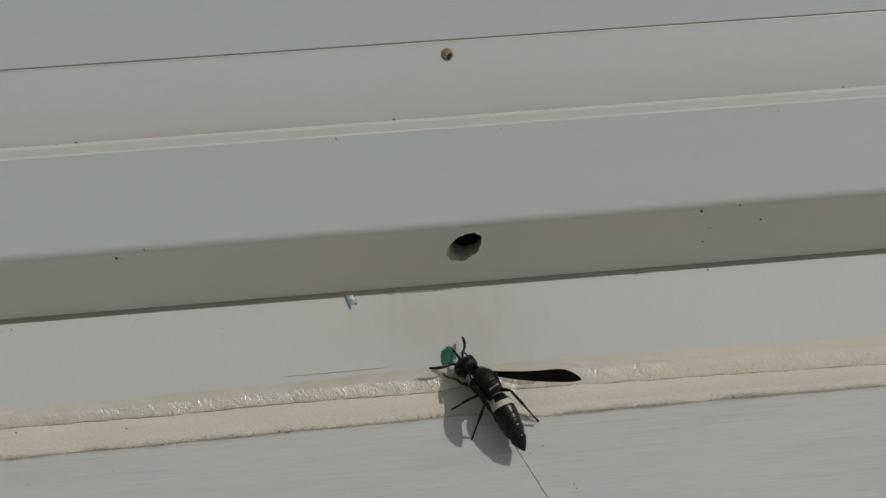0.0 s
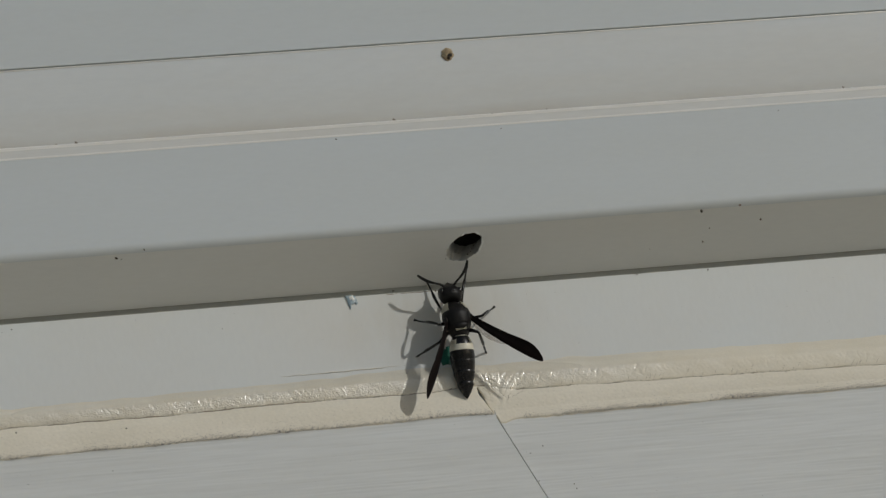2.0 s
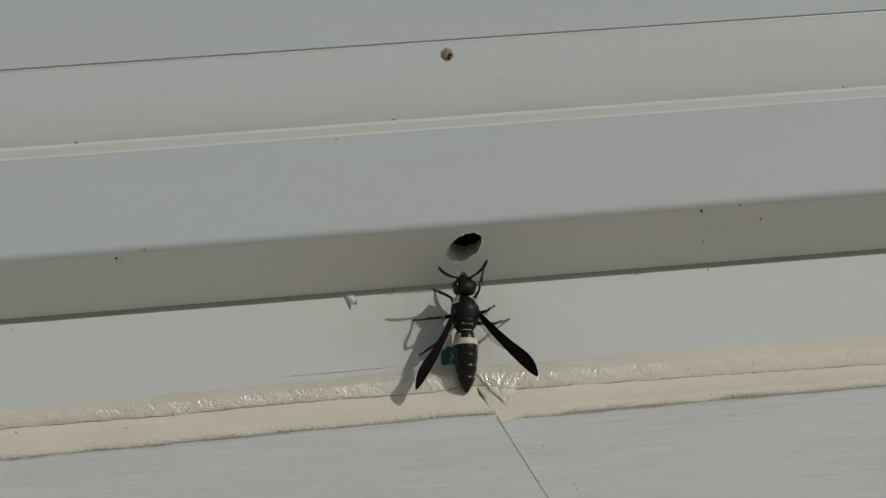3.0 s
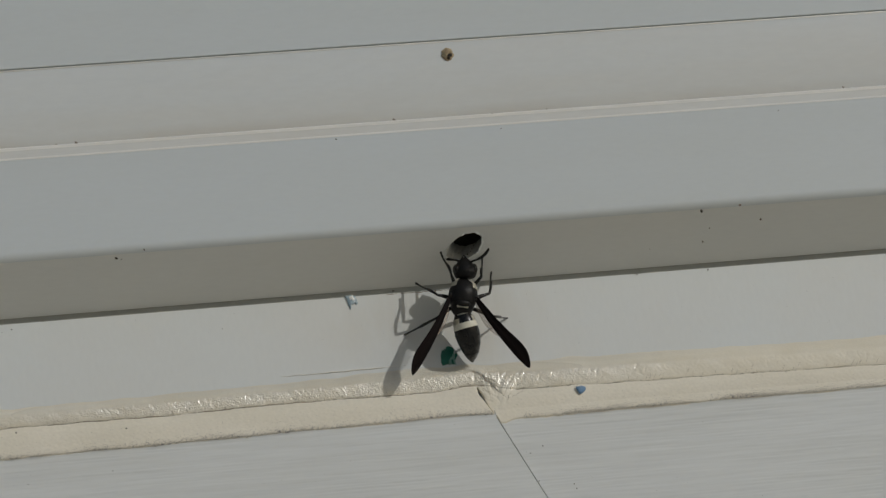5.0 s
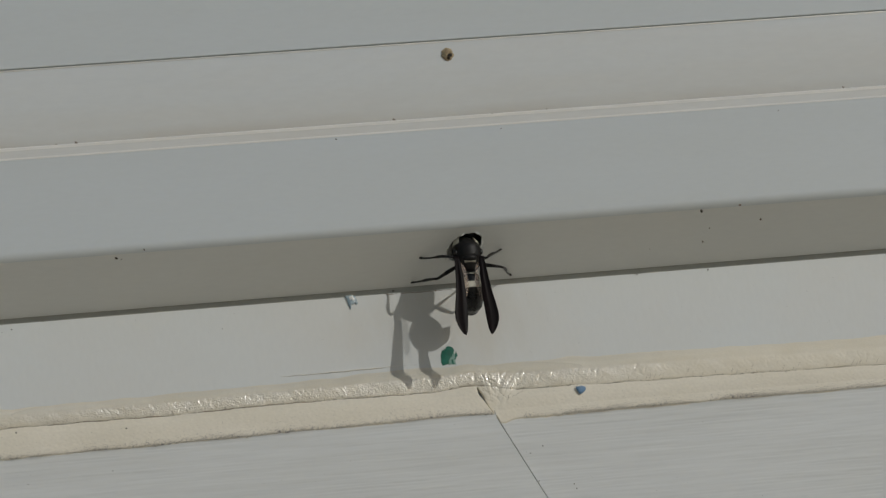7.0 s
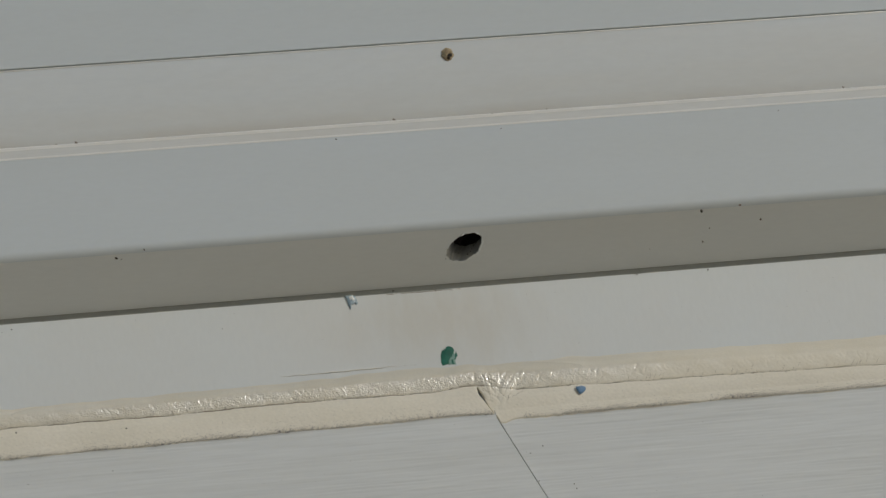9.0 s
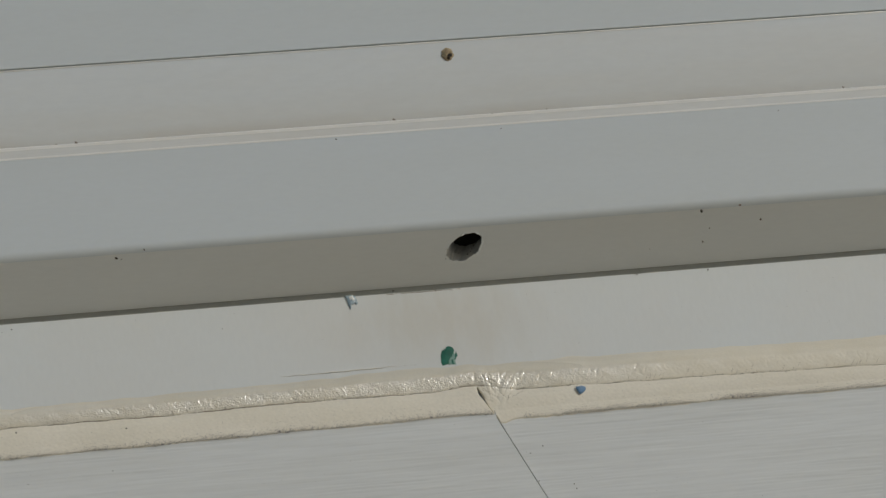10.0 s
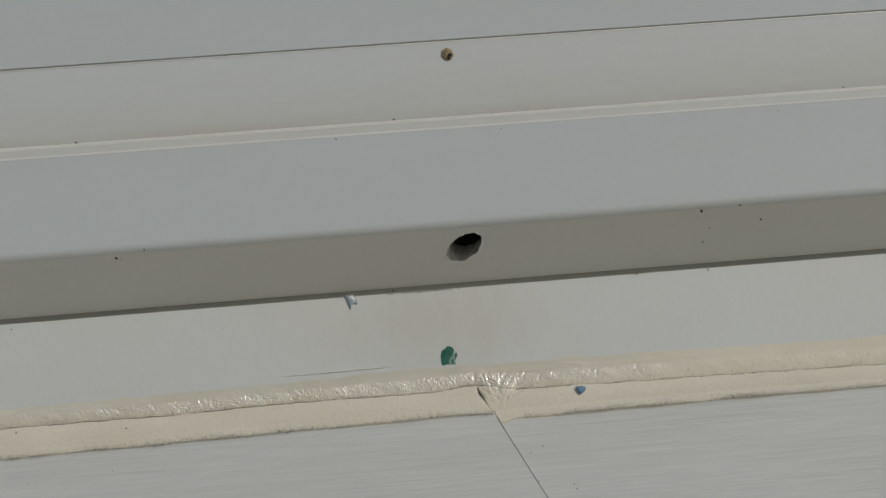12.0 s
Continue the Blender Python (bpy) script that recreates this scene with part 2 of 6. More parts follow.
def hole_edge(a, grow=0.0, fine=1.0):
    """The ragged elliptical outline of the weep hole."""
    u, v = (3.38 + grow) * math.cos(a), (2.45 + grow) * math.sin(a)
    w = 1 + 0.07 * noise.noise((2.2 * math.cos(a), 2.2 * math.sin(a), 3.1)) + 0.05 * noise.noise((5 * math.cos(a), 5 * math.sin(a), 1.0))
    w += 0.035 * fine * noise.noise((14 * math.cos(a), 14 * math.sin(a), 6.0))
    c, s = math.cos(radians(-46)), math.sin(radians(-46))
    return HOLE.x + (u * c - v * s) * w, HOLE.y + (u * s + v * c) * w


def slope_at(x, s, deep):
    q = OUTER + WAY * s + DEEP * deep
    return at(x, q.x, q.y)


def underside():
    bm = bmesh.new()
    s0, s1 = 1.0, (INNER - OUTER).length
    xl, xr = HOLE.x - 9.0, HOLE.x + 9.0
    k = 110

    def rect(a):
        dx, ds = math.cos(a), math.sin(a)
        r = min(9.0 / abs(dx) if abs(dx) > 1e-6 else 1e9,
                ((s1 - HOLE.y) if ds > 0 else (HOLE.y - s0)) / abs(ds) if abs(ds) > 1e-6 else 1e9)
        return HOLE.x + dx * r, HOLE.y + ds * r
    corners = [math.atan2(b - HOLE.y, a - HOLE.x) % (2 * math.pi) for a in (xl, xr) for b in (s0, s1)]
    angles = sorted([2 * math.pi * (i + 0.37) / k for i in range(k)] + corners)
    levels = [[bm.verts.new(slope_at(*rect(a), 0)) for a in angles]]
    def drilled(turn, grow, deep):
        # the bore runs askew, and a torn burr stands up along parts of its rim
        a = turn + radians(46)
        hx, hs = hole_edge(a, grow, 1.0 if deep < 0.1 else 0.15)
        burr = max(0.0, noise.noise((3 * math.cos(a), 3 * math.sin(a), 9.0)) + 0.25 * noise.noise((11 * math.cos(a), 11 * math.sin(a), 2.0)))
        burr += 0.9 * max(0.0, math.cos(turn - 0.15)) ** 6 * (0.7 + noise.noise((7 * math.cos(a), 7 * math.sin(a), 4.0)))
        if 0.0 < grow < 0.25 and deep < 0.1:
            deep -= 0.55 * burr
        return slope_at(hx + 0.45 * deep, hs + 0.10 * deep, deep)
    for grow, deep in ((0.60, 0.0), (0.32, 0.0), (0.16, -0.01), (0.05, 0.03), (0.0, 0.22), (-0.05, 1.2), (-0.02, 2.4), (0.0, PLATE - 0.3), (0.15, PLATE)):
        levels.append([bm.verts.new(drilled(a, grow, deep)) for a in angles])
    levels.append([bm.verts.new(slope_at(*rect(a), PLATE)) for a in angles])
    n = len(angles)
    for li, (a, b) in enumerate(zip(levels, levels[1:])):
        for i in range(n):
            f = bm.faces.new((a[i], a[(i + 1) % n], b[(i + 1) % n], b[i]))
            f.material_index = 1 if 4 <= li <= 8 else 0
    for x0, x1 in ((-WX, xl), (xr, WX)):
        v = [bm.verts.new(slope_at(x, s, d)) for x in (x0, x1) for s, d in ((s0, 0), (s1, 0), (s1, PLATE), (s0, PLATE))]
        for q in ((0, 1, 5, 4), (1, 2, 6, 5), (2, 3, 7, 6), (3, 0, 4, 7)):
            bm.faces.new([v[i] for i in q])
    bmesh.ops.remove_doubles(bm, verts=bm.verts[:], dist=1e-7)
    ob = part("sill_underside", bm, M_VINYL, window, "shaded sloping underside with a ragged drilled weep hole")
    ob.data.materials.append(M_BORE)
    return sharp(ob, 40)


underside()
# face of the frame with its rounded lower corner
arc = [tuple(OUTER + Vector((0, 1)) * 1.0 * (1 - t) ** 2 + WAY * 1.0 * t ** 2) for t in [i / 8 for i in range(9)]]
lip = OUTER + WAY * 1.0 + DEEP * PLATE
out = [(-9.4, 19.65)] + [(-11.96, 19.65), (-11.99, 19.62), (-12.0, 19.55)] + arc + [(lip.x, lip.y), (-9.4, 5.2)]
sharp(part("frame_face", extruded(out, -WX, WX), M_SASH, window, "smooth white vinyl face"))
# inner webs added to close the hollow frame, coloured dark for its lack of light
part("back_web", extruded([(2.0, -3.6), (2.0, 52), (3.0, 52), (3.0, -3.6)], -WX, WX), M_CAVITY, window, smooth=False)
part("top_web", extruded([(-8.5, 48), (-8.5, 50), (2.0, 50), (2.0, 48)], -WX, WX), M_CAVITY, window, smooth=False)
part("front_web", extruded([(-9.3, 5.6), (-9.3, 19.6), (-8.9, 19.6), (-8.9, 5.6)], -WX, WX), M_CAVITY, window, smooth=False)
part("front_web", extruded([(-8.9, 20.0), (-8.9, 23.2), (-8.0, 23.2), (-8.0, 48.0), (-7.6, 48.0), (-7.6, 20.0)], -WX, WX), M_CAVITY, window, smooth=False)

# flashing below the frame
out = [(0.06, -4.84), (0.0, -4.90), (0.0, -30.0), (1.6, -30.0), (1.6, -3.7), (0.5, -3.7), (0.5, -4.84)]
tagged(obj("trim_flashing", extruded(out, -WX, WX), M_FLASH, smooth=False), "off-white coated metal flashing with faint brown stains", "trim", kind="structure")


# gasket in the overhang's shade; its grey is lowered to sharpen that dark strip
part("gasket", extruded([(0.12, -3.76), (0.12, -4.89), (0.48, -4.89), (0.48, -3.76)], -WX, WX), M_GASKET, window, "thin grey gasket under the frame, darkened for the strip of shade there", smooth=False)


# ---- caulk ----
def seam_x(z):
    return 5.35 + (-29.85 - z) * (6.26 / 15.15) - 0.25 * math.sin((z + 29.85) * 0.5) * (0 if z < -29.85 else 1)


def right_of(x):
    return 1 / (1 + math.exp(-(x - 7.0) * 1.1))


def caulk_lines(x):
    """Heights of the bead's upper edge, its crease and its lower edge."""
    right = right_of(x)
    wob = 0.25 * noise.noise((x * 0.05, 3.0, 0.5)) + 0.14 * noise.noise((x * 0.3, 7.0, 0.5)) + 0.07 * noise.noise((x * 1.1, 7.0, 2.5))
    top = -18.9 + 1.1 * noise.noise((x * 0.035, 1.0, 2.0)) + 0.35 * noise.noise((x * 0.22, 1.0, 4.0)) + 0.25 * right - 0.012 * (abs(x) if x < 0 else 0) - 0.021 * max(0.0, x - 10)
    crease = -24.0 + wob - 0.9 * right + 0.5 * math.exp(-((x - 2) / 4) ** 2) - 0.017 * max(0.0, x - 10)
    low = -29.12 - 0.010 * max(0.0, -x) + 0.22 * noise.noise((x * 0.12, 9.0, 1.0)) + 0.12 * noise.noise((x * 0.9, 2.0, 1.0)) - right * (0.98 + 0.35 * math.exp(-max(0, x - 7) / 9))
    low -= 1.25 * math.exp(-((x - 6.3) / 1.5) ** 2) / (1 + math.exp(min(50.0, -(x - 5.65) * 9)))
    return top, crease, low


CREASE = 0.46       # share of the bead's breadth above its crease


def caulk_skin(x, v, lines):
    """Depth and height of the bead's skin; v runs from the upper edge (0) to the lower (1)."""
    top, crease, low = lines
    right = right_of(x)
    gap = math.exp(-((x - 6.6) / 2.6) ** 4)          # no crease where the fold runs down
    if v < CREASE:
        u = v / CREASE
        z = top + (crease - top) * u
        rise = min(1, u / 0.56)
        y = 0.05 - 1.5 * (rise * rise * (3 - 2 * rise)) ** 1.15 + 0.26 * (1 - 0.8 * gap) * max(0, (u - 0.56) / 0.44) ** 2
    else:
        u = (v - CREASE) / (1 - CREASE)
        z = crease + (low - crease) * u
        y = -1.19 - 0.13 * gap - 0.10 * min(1, u / 0.25) - (0.26 - 0.1 * gap) * math.sin(math.pi * 0.5 * min(1, u / 0.5)) - 0.33 * u + 0.12 * max(0, (u - 0.88) / 0.12) ** 2
        if v > 0.985:
            y += 0.22
        y += 0.5 * right * min(1.0, u * 1.6)
    # the crease itself, cut in more or less deep
    y += (1 - gap) * 0.13 * math.exp(-((z - crease) / 0.10) ** 2) * max(0.1, 0.65 + 0.9 * noise.noise((x * 0.35, 0.0, 3.0)))
    fade = min(1, v / 0.10) * min(1, (1 - v) / 0.03)
    up = max(0.0, 1 - abs(v - 0.27) / 0.18)
    # slanting strokes of the tool on the upper roll, finer ones right of the joint
    lean = x + 0.75 * z if x < 8 else x - 0.75 * z
    saw = (lean * 0.62 + 0.9 * noise.noise((x * 0.45, z * 0.5, 5.0)) + 0.3 * noise.noise((x * 1.4, z * 1.2, 7.0))) % 1.0
    keen = max(0.0, 0.4 + 1.3 * noise.noise((x * 0.21, z * 0.55, 2.0)))
    y += fade * up * 0.07 * keen * math.exp(-((saw - 0.5) / 0.08) ** 2)
    y += fade * (0.012 + 0.018 * up) * noise.noise((x * 1.9 + z * 1.1, z * 1.7, 1.0))
    # small smooth pimples that glint
    sheen = (math.exp(-((x + 24) / 46) ** 2) + 0.8 * math.exp(-((x + 42) / 20) ** 2)) * (1 - 0.35 * math.exp(-((x - 8) / 6) ** 2)) * math.exp(-((v - 0.29) / 0.11) ** 2)
    slant = x + 0.6 * z
    y += fade * sheen * max(0.25, 0.75 + 1.1 * noise.noise((x * 0.4 + z * 0.3, z * 0.5, 21.0))) * (0.016 * noise.noise((slant * 1.3, z * 1.0, 11.0)) + 0.024 * noise.noise((slant * 2.6, z * 2.9, 15.0)) + 0.018 * noise.noise((x * 4.6, z * 5.2, 19.0)))
    y += fade * 0.12 * up * noise.noise((x * 0.33 + z * 0.3, z * 0.2, 4.0))
    y += 0.10 * noise.noise((x * 0.08, z * 0.2, 4.0))
    # the roll sinks and folds where the two siding boards meet: wrinkles fan out from the cusp
    cx, cz = 5.0, -28.9
    far = math.hypot(x - cx, (z - cz) * 0.9)
    if far < 14 and z > cz:
        turn = math.atan2(z - cz, x - cx)
        if turn < 2.1:
            w = min(1, far / 2.0) * math.exp(-((far - 4.8) / 3.4) ** 2) * (1 - math.exp(-((turn - 2.1) / 0.12) ** 2)) * fade
            ridge = abs(noise.noise((turn * 2.6 + 0.5 * noise.noise((far * 0.3, 3.0, turn)), far * 0.16, 2.0)))
            fine = abs(noise.noise((turn * 6.0 + 0.3 * noise.noise((far * 0.5, 8.0, turn)), far * 0.22, 7.0)))
            y += w * min(1, max(0, (turn - 0.45) / 0.4)) * (0.075 * max(0.0, 1 - ridge * 4.0) + 0.05 * max(0.0, 1 - fine * 5.0) - 0.015)
    bx, bz = x - 1.2, z + 29.0
    curl = math.hypot(bx, bz)
    if 3.0 < curl < 9.5 and bz > 0:
        turn = math.atan2(bz, bx)
        w = math.exp(-((curl - 6.2) / 1.9) ** 2) * math.exp(-((turn - 0.95) / 0.55) ** 2) * fade
        wave = (curl * 0.80 + 1.1 * noise.noise((turn * 1.7, curl * 0.4, 6.0)) + 0.3 * noise.noise((turn * 6.0, curl * 1.2, 3.0))) % 1.0
        y += w * max(0.2, 0.8 + noise.noise((turn * 3.0, curl * 0.9, 8.0))) * (0.085 * math.exp(-((wave - 0.5) / 0.13) ** 2) - 0.02)
    if z < -23.7:
        d = x - seam_x(z)
        w = min(1.0, (-23.7 - z) / 1.3)
        if d > 0:
            y += w * 0.50 * math.exp(-(d / 2.6) ** 1.5) * min(1, d / 0.08)
        y += w * (1.5 if z > -27.5 else 0.7) * math.exp(-((d - 0.05) / (0.10 + 0.16 * math.exp(-((z + 25.3) / 0.8) ** 2))) ** 2)
    else:
        y += fade * 0.07 * noise.noise(((x - 6) * 1.2 - z * 0.9, z * 0.4, 3.0)) * math.exp(-((x - 6) / 4.0) ** 2)
    return y, z


def caulk():
    xs, x = [], -130.0
    while x < 130.0:
        xs.append(x)
        x += 0.07 if 1.0 < x < 14.0 else 0.12 if 0 < x + 90 < 185 else 1.0
    xs = [-WX] + xs + [130.0, WX]
    k = 84
    bm = bmesh.new()
    grid = []
    for x in xs:
        lines = caulk_lines(x)
        grid.append([bm.verts.new(at(x, *caulk_skin(x, j / k, lines))) for j in range(k + 1)])
    for a, b in zip(grid, grid[1:]):
        for j in range(k):
            mid = (a[j].co + b[j + 1].co) / 2
            zz = (mid.z - Z0) / MM
            if -26.9 < zz < -24.0:
                d = mid.x / MM - seam_x(zz)
                if -0.05 < d < 0.40 * math.sin(math.pi * (zz + 26.9) / 2.9) ** 0.7:
                    continue
            bm.faces.new((a[j], b[j], b[j + 1], a[j + 1])).material_index = int(j > (CREASE + 0.01) * k)
    ob = obj("trim_caulk", bm, M_CAULK)
    ob.data.materials.append(M_FILM)
    return tagged(ob, "glossy wrinkled cream caulk bead between flashing and siding", "caulk", kind="structure")


caulk()


def lip_line(x):
    """Height and breadth of the torn lip at x."""
    t = (x + 30.0) / 20.6
    z = -18.42 + 0.2 * t * t + 0.16 * noise.noise((x * 0.5, 1.0, 1.0)) + 0.05 * noise.noise((x * 2.1, 1.0, 4.0))
    w = (0.06 + (0.22 + 0.16 / (1 + math.exp(-(t - 0.62) * 16))) * math.sin(math.pi * t) ** 0.8) * max(0.15, 0.7 + 0.9 * noise.noise((x * 0.45, 5.0, 1.0)) + 0.4 * noise.noise((x * 1.7, 5.0, 3.0)))
    return z, w


def caulk_lip():
    """A thin torn edge of the caulk's skin that stands off the flashing."""
    bm = bmesh.new()
    n = 150
    rows = []
    for i in range(n + 1):
        x = -30.0 + 20.6 * i / n
        z, w = lip_line(x)
        rows.append([bm.verts.new(at(x, y, z + dz)) for y, dz in ((0.02, -w * 0.45), (-0.03 - w * 0.62, -w * 0.40), (-0.03 - w * 0.60, -w * 0.22), (-0.01 - w * 0.2, w * 0.35), (0.1, w * 0.6))])
    for a, c in zip(rows, rows[1:]):
        for j in range(5):
            bm.faces.new((a[j], a[(j + 1) % 5], c[(j + 1) % 5], c[j]))
    bm.faces.new(rows[0])
    bm.faces.new(rows[-1][::-1])
    return tagged(obj("trim_caulk_lip", bm, M_RIDGE), "torn thin pale edge of caulk lifting off the flashing", "caulk", kind="structure")


caulk_lip()


# ---- siding ----
def siding_board(name, side):
    """One wood-grained board, cut on a slant where it meets its neighbour."""
    bm = bmesh.new()
    rows = 190
    cols = [0.0] + [0.003 + 0.19 * i / 90 for i in range(91)] + [0.3, 1.0]
    y = -1.6 if side < 0 else -1.05
    front, rear = [], []
    for i in range(rows + 1):
        z = -29.0 - 31.0 * i / rows
        e = seam_x(min(z, -29.85)) + (-0.10 if side < 0 else 0.32)
        line, back_line = [], []
        for t in cols:
            x = e + side * t * (WX + 40)
            d = y + 0.05 * noise.noise((x * 0.05, z * 1.0 + 0.4 * noise.noise((x * 0.08, z * 0.3, 9.0)), side)) + 0.06 * noise.noise((x * 0.08, z * 3.4 + 0.5 * noise.noise((x * 0.06, z * 0.4, 2.0)), side + 5.0))
            line.append(bm.verts.new(at(x, d, z)))
            back_line.append(bm.verts.new(at(x, 0.6, z)))
        front.append(line)
        rear.append(back_line)
    for grid in (front, rear):
        for a, b in zip(grid, grid[1:]):
            for j in range(len(cols) - 1):
                bm.faces.new((a[j], a[j + 1], b[j + 1], b[j]))
    for i in range(rows):
        for j in (0, len(cols) - 1):
            bm.faces.new((front[i][j], front[i + 1][j], rear[i + 1][j], rear[i][j]))
    for i in (0, rows):
        for j in range(len(cols) - 1):
            bm.faces.new((front[i][j], front[i][j + 1], rear[i][j + 1], rear[i][j]))
    ob = obj(name, bm, M_SIDING)
    return tagged(sharp(ob, 50), "white vinyl siding board with fine wood grain", "siding", "siding boards", "structure")


siding_board("siding_board", -1)
siding_board("siding_board", 1)


# ---- dirt and paint chips ----
def crumb(bm, place, size, seed, flat=0.5, axis=1):
    v = bmesh.ops.create_icosphere(bm, subdivisions=1, radius=1.0)["verts"]
    rnd = random.Random(seed)
    turn = Euler((0, rnd.uniform(0, 6.3), 0)).to_matrix()
    k = Vector((rnd.uniform(0.7, 1.5), flat, rnd.uniform(0.5, 1.0)))
    for q in v:
        w = 1 + 0.45 * noise.noise(q.co * 1.3 + Vector((seed, 0, 0)))
        q.co = place + turn @ Vector((q.co.x * k.x, q.co.y * k.y, q.co.z * k.z)) * size * w * MM


def debris(name, x, y, z, size, mat, label, seed, flat=0.5):
    bm = bmesh.new()
    crumb(bm, at(x, y, z), size, seed, flat)
    return tagged(obj(name, bm, mat, smooth=False), label, "debris", "crumbs of dirt on the frame")


for i, (x, y, z, s, m) in enumerate((
        (-56.2, -10.5, 0.98, 0.24, M_DIRT), (-55.3, -10.2, 0.82, 0.13, M_DIRT), (44.7, -10.9, 1.18, 0.40, M_DIRT), (55.6, -8.2, -0.10, 0.26, M_RUST), (45.7, -4.6, -1.82, 0.18, M_RUST), (46.6, -7.2, -0.55, 0.13, M_SMUDGE),
        (36.4, -3.9, -2.12, 0.11, M_RUST), (-51.5, -11.7, 1.6, 0.16, M_DIRT), (-8.4, -0.02, -4.4, 0.22, M_DIRT), (-68.4, 0.0, -4.75, 0.14, M_DIRT),
        (51.5, -11.4, 1.45, 0.22, M_RUST), (34.4, -0.1, -5.0, 0.17, M_SOOT), (47.0, -0.1, -5.2, 0.16, M_SOOT), (-1.2, -0.03, -5.0, 0.16, M_RUST),
        (-38.5, -0.05, -8.8, 0.09, M_SOOT), (-52.9, -0.05, -5.95, 0.07, M_SOOT), (-73.8, -0.05, -5.9, 0.12, M_DIRT), (-75.4, -0.05, -6.2, 0.08, M_SOOT),
        (-60.3, -10.9, 22.5, 0.34, M_SMUDGE), (-63.7, -10.6, 22.62, 0.22, M_SMUDGE), (-5.7, -10.6, 22.66, 0.38, M_SMUDGE), (11.4, -10.9, 22.45, 0.20, M_SMUDGE),
        (21.0, -10.6, 22.6, 0.22, M_SMUDGE), (74.5, -10.6, 22.6, 0.32, M_SMUDGE), (-65.0, -9.6, 27.5, 0.12, M_DIRT), (-54.7, -9.6, 29.2, 0.10, M_RUST),
        (-16.5, -12.02, 19.2, 0.13, M_DIRT), (12.2, -12.02, 18.9, 0.13, M_RUST), (61.5, -12.02, 18.5, 0.14, M_DIRT),
        (-74.3, -1.65, -34.4, 0.13, M_DIRT), (-60.2, -1.65, -33.3, 0.12, M_DIRT), (10.1, -1.1, -36.5, 0.17, M_DIRT), (12.4, -1.1, -35.4, 0.12, M_DIRT),
        (10.7, -1.1, -41.6, 0.10, M_DIRT), (16.6, -1.1, -42.7, 0.11, M_DIRT), (16.9, -1.1, -43.5, 0.11, M_DIRT),
        (-57.1, -2.0, -26.1, 0.16, M_DIRT), (-75.3, -1.9, -25.2, 0.15, M_DIRT))):
    debris("dirt_crumb", x, y, z, s, m, {"dirt": "dark crumb of dirt stuck to white vinyl", "dust_smudge": "flat grey-brown smudge of dust on white vinyl"}.get(m.name, "brown crumb of dirt stuck to white vinyl"), i + 1)


for i, (x, s_, d_, r_) in enumerate(((5.0, 7.55, 1.3, 0.15), (5.3, 7.4, 1.9, 0.13), (4.4, 7.75, 0.9, 0.14), (5.9, 6.9, 1.0, 0.12), (3.0, 7.95, 1.6, 0.11), (5.7, 7.3, 2.5, 0.16), (6.2, 6.9, 2.8, 0.14), (4.9, 7.8, 2.8, 0.12), (5.5, 7.2, 0.5, 0.10), (1.45, 8.1, -0.05, 0.22), (0.4, 7.6, -0.03, 0.10))):
    q = OUTER + WAY * s_ + DEEP * d_
    debris("dirt_crumb", x, q.x, q.y, r_, M_DIRT, "tiny dark crumb of dirt inside the weep hole", 70 + i)


def specks():
    """Fine soot along the caulk's lower edge and dust over the surfaces."""
    rnd = random.Random(5)
    bm = bmesh.new()

    def dot(x, y, z, r):
        a = rnd.uniform(0, 6.28)
        pts = [at(x + r * rnd.uniform(0.6, 1.2) * math.cos(a + i * 1.257), y, z + r * rnd.uniform(0.6, 1.2) * math.sin(a + i * 1.257)) for i in range(5)]
        tip = bm.verts.new(at(x, y - r * 0.5, z))
        ring = [bm.verts.new(p) for p in pts]
        for i in range(5):
            bm.faces.new((ring[i], ring[(i + 1) % 5], tip))
    for _ in range(15000):
        x = rnd.uniform(-85, 90)
        dens = 0.5 + 0.8 * noise.noise((x * 0.11, 4.0, 0.0))
        if 5.2 < x < 10 or rnd.random() > dens:
            continue
        right = 1 / (1 + math.exp(-(x - 7.0) * 1.1))
        low = caulk_lines(x)[2]
        h = abs(rnd.gauss(0, 0.55))
        dot(x, -1.93 + 0.5 * right + 0.04 * min(2, h), low + 0.02 + h, rnd.uniform(0.025, 0.075) * (1.15 - 0.4 * min(1, h)))
    for _ in range(260):
        x = rnd.uniform(-85, 90)
        dot(x, -1.82 + (0.45 if x > 7 else 0), rnd.uniform(-28.6, -25.6), rnd.uniform(0.02, 0.05))
    for _ in range(60):
        dot(rnd.uniform(-80, 85), -0.01, rnd.uniform(-18, -5.5), rnd.uniform(0.02, 0.05))
    for _ in range(90):
        x = rnd.uniform(-80, 85)
        dot(x, -1.66 if x < 6 else -1.12, rnd.uniform(-48, -30), rnd.uniform(0.02, 0.055))
    return tagged(obj("dust_specks", bm, M_SOOT, smooth=False), "fine dark soot specks along the caulk edge", "dirt", kind="stuff")


specks()


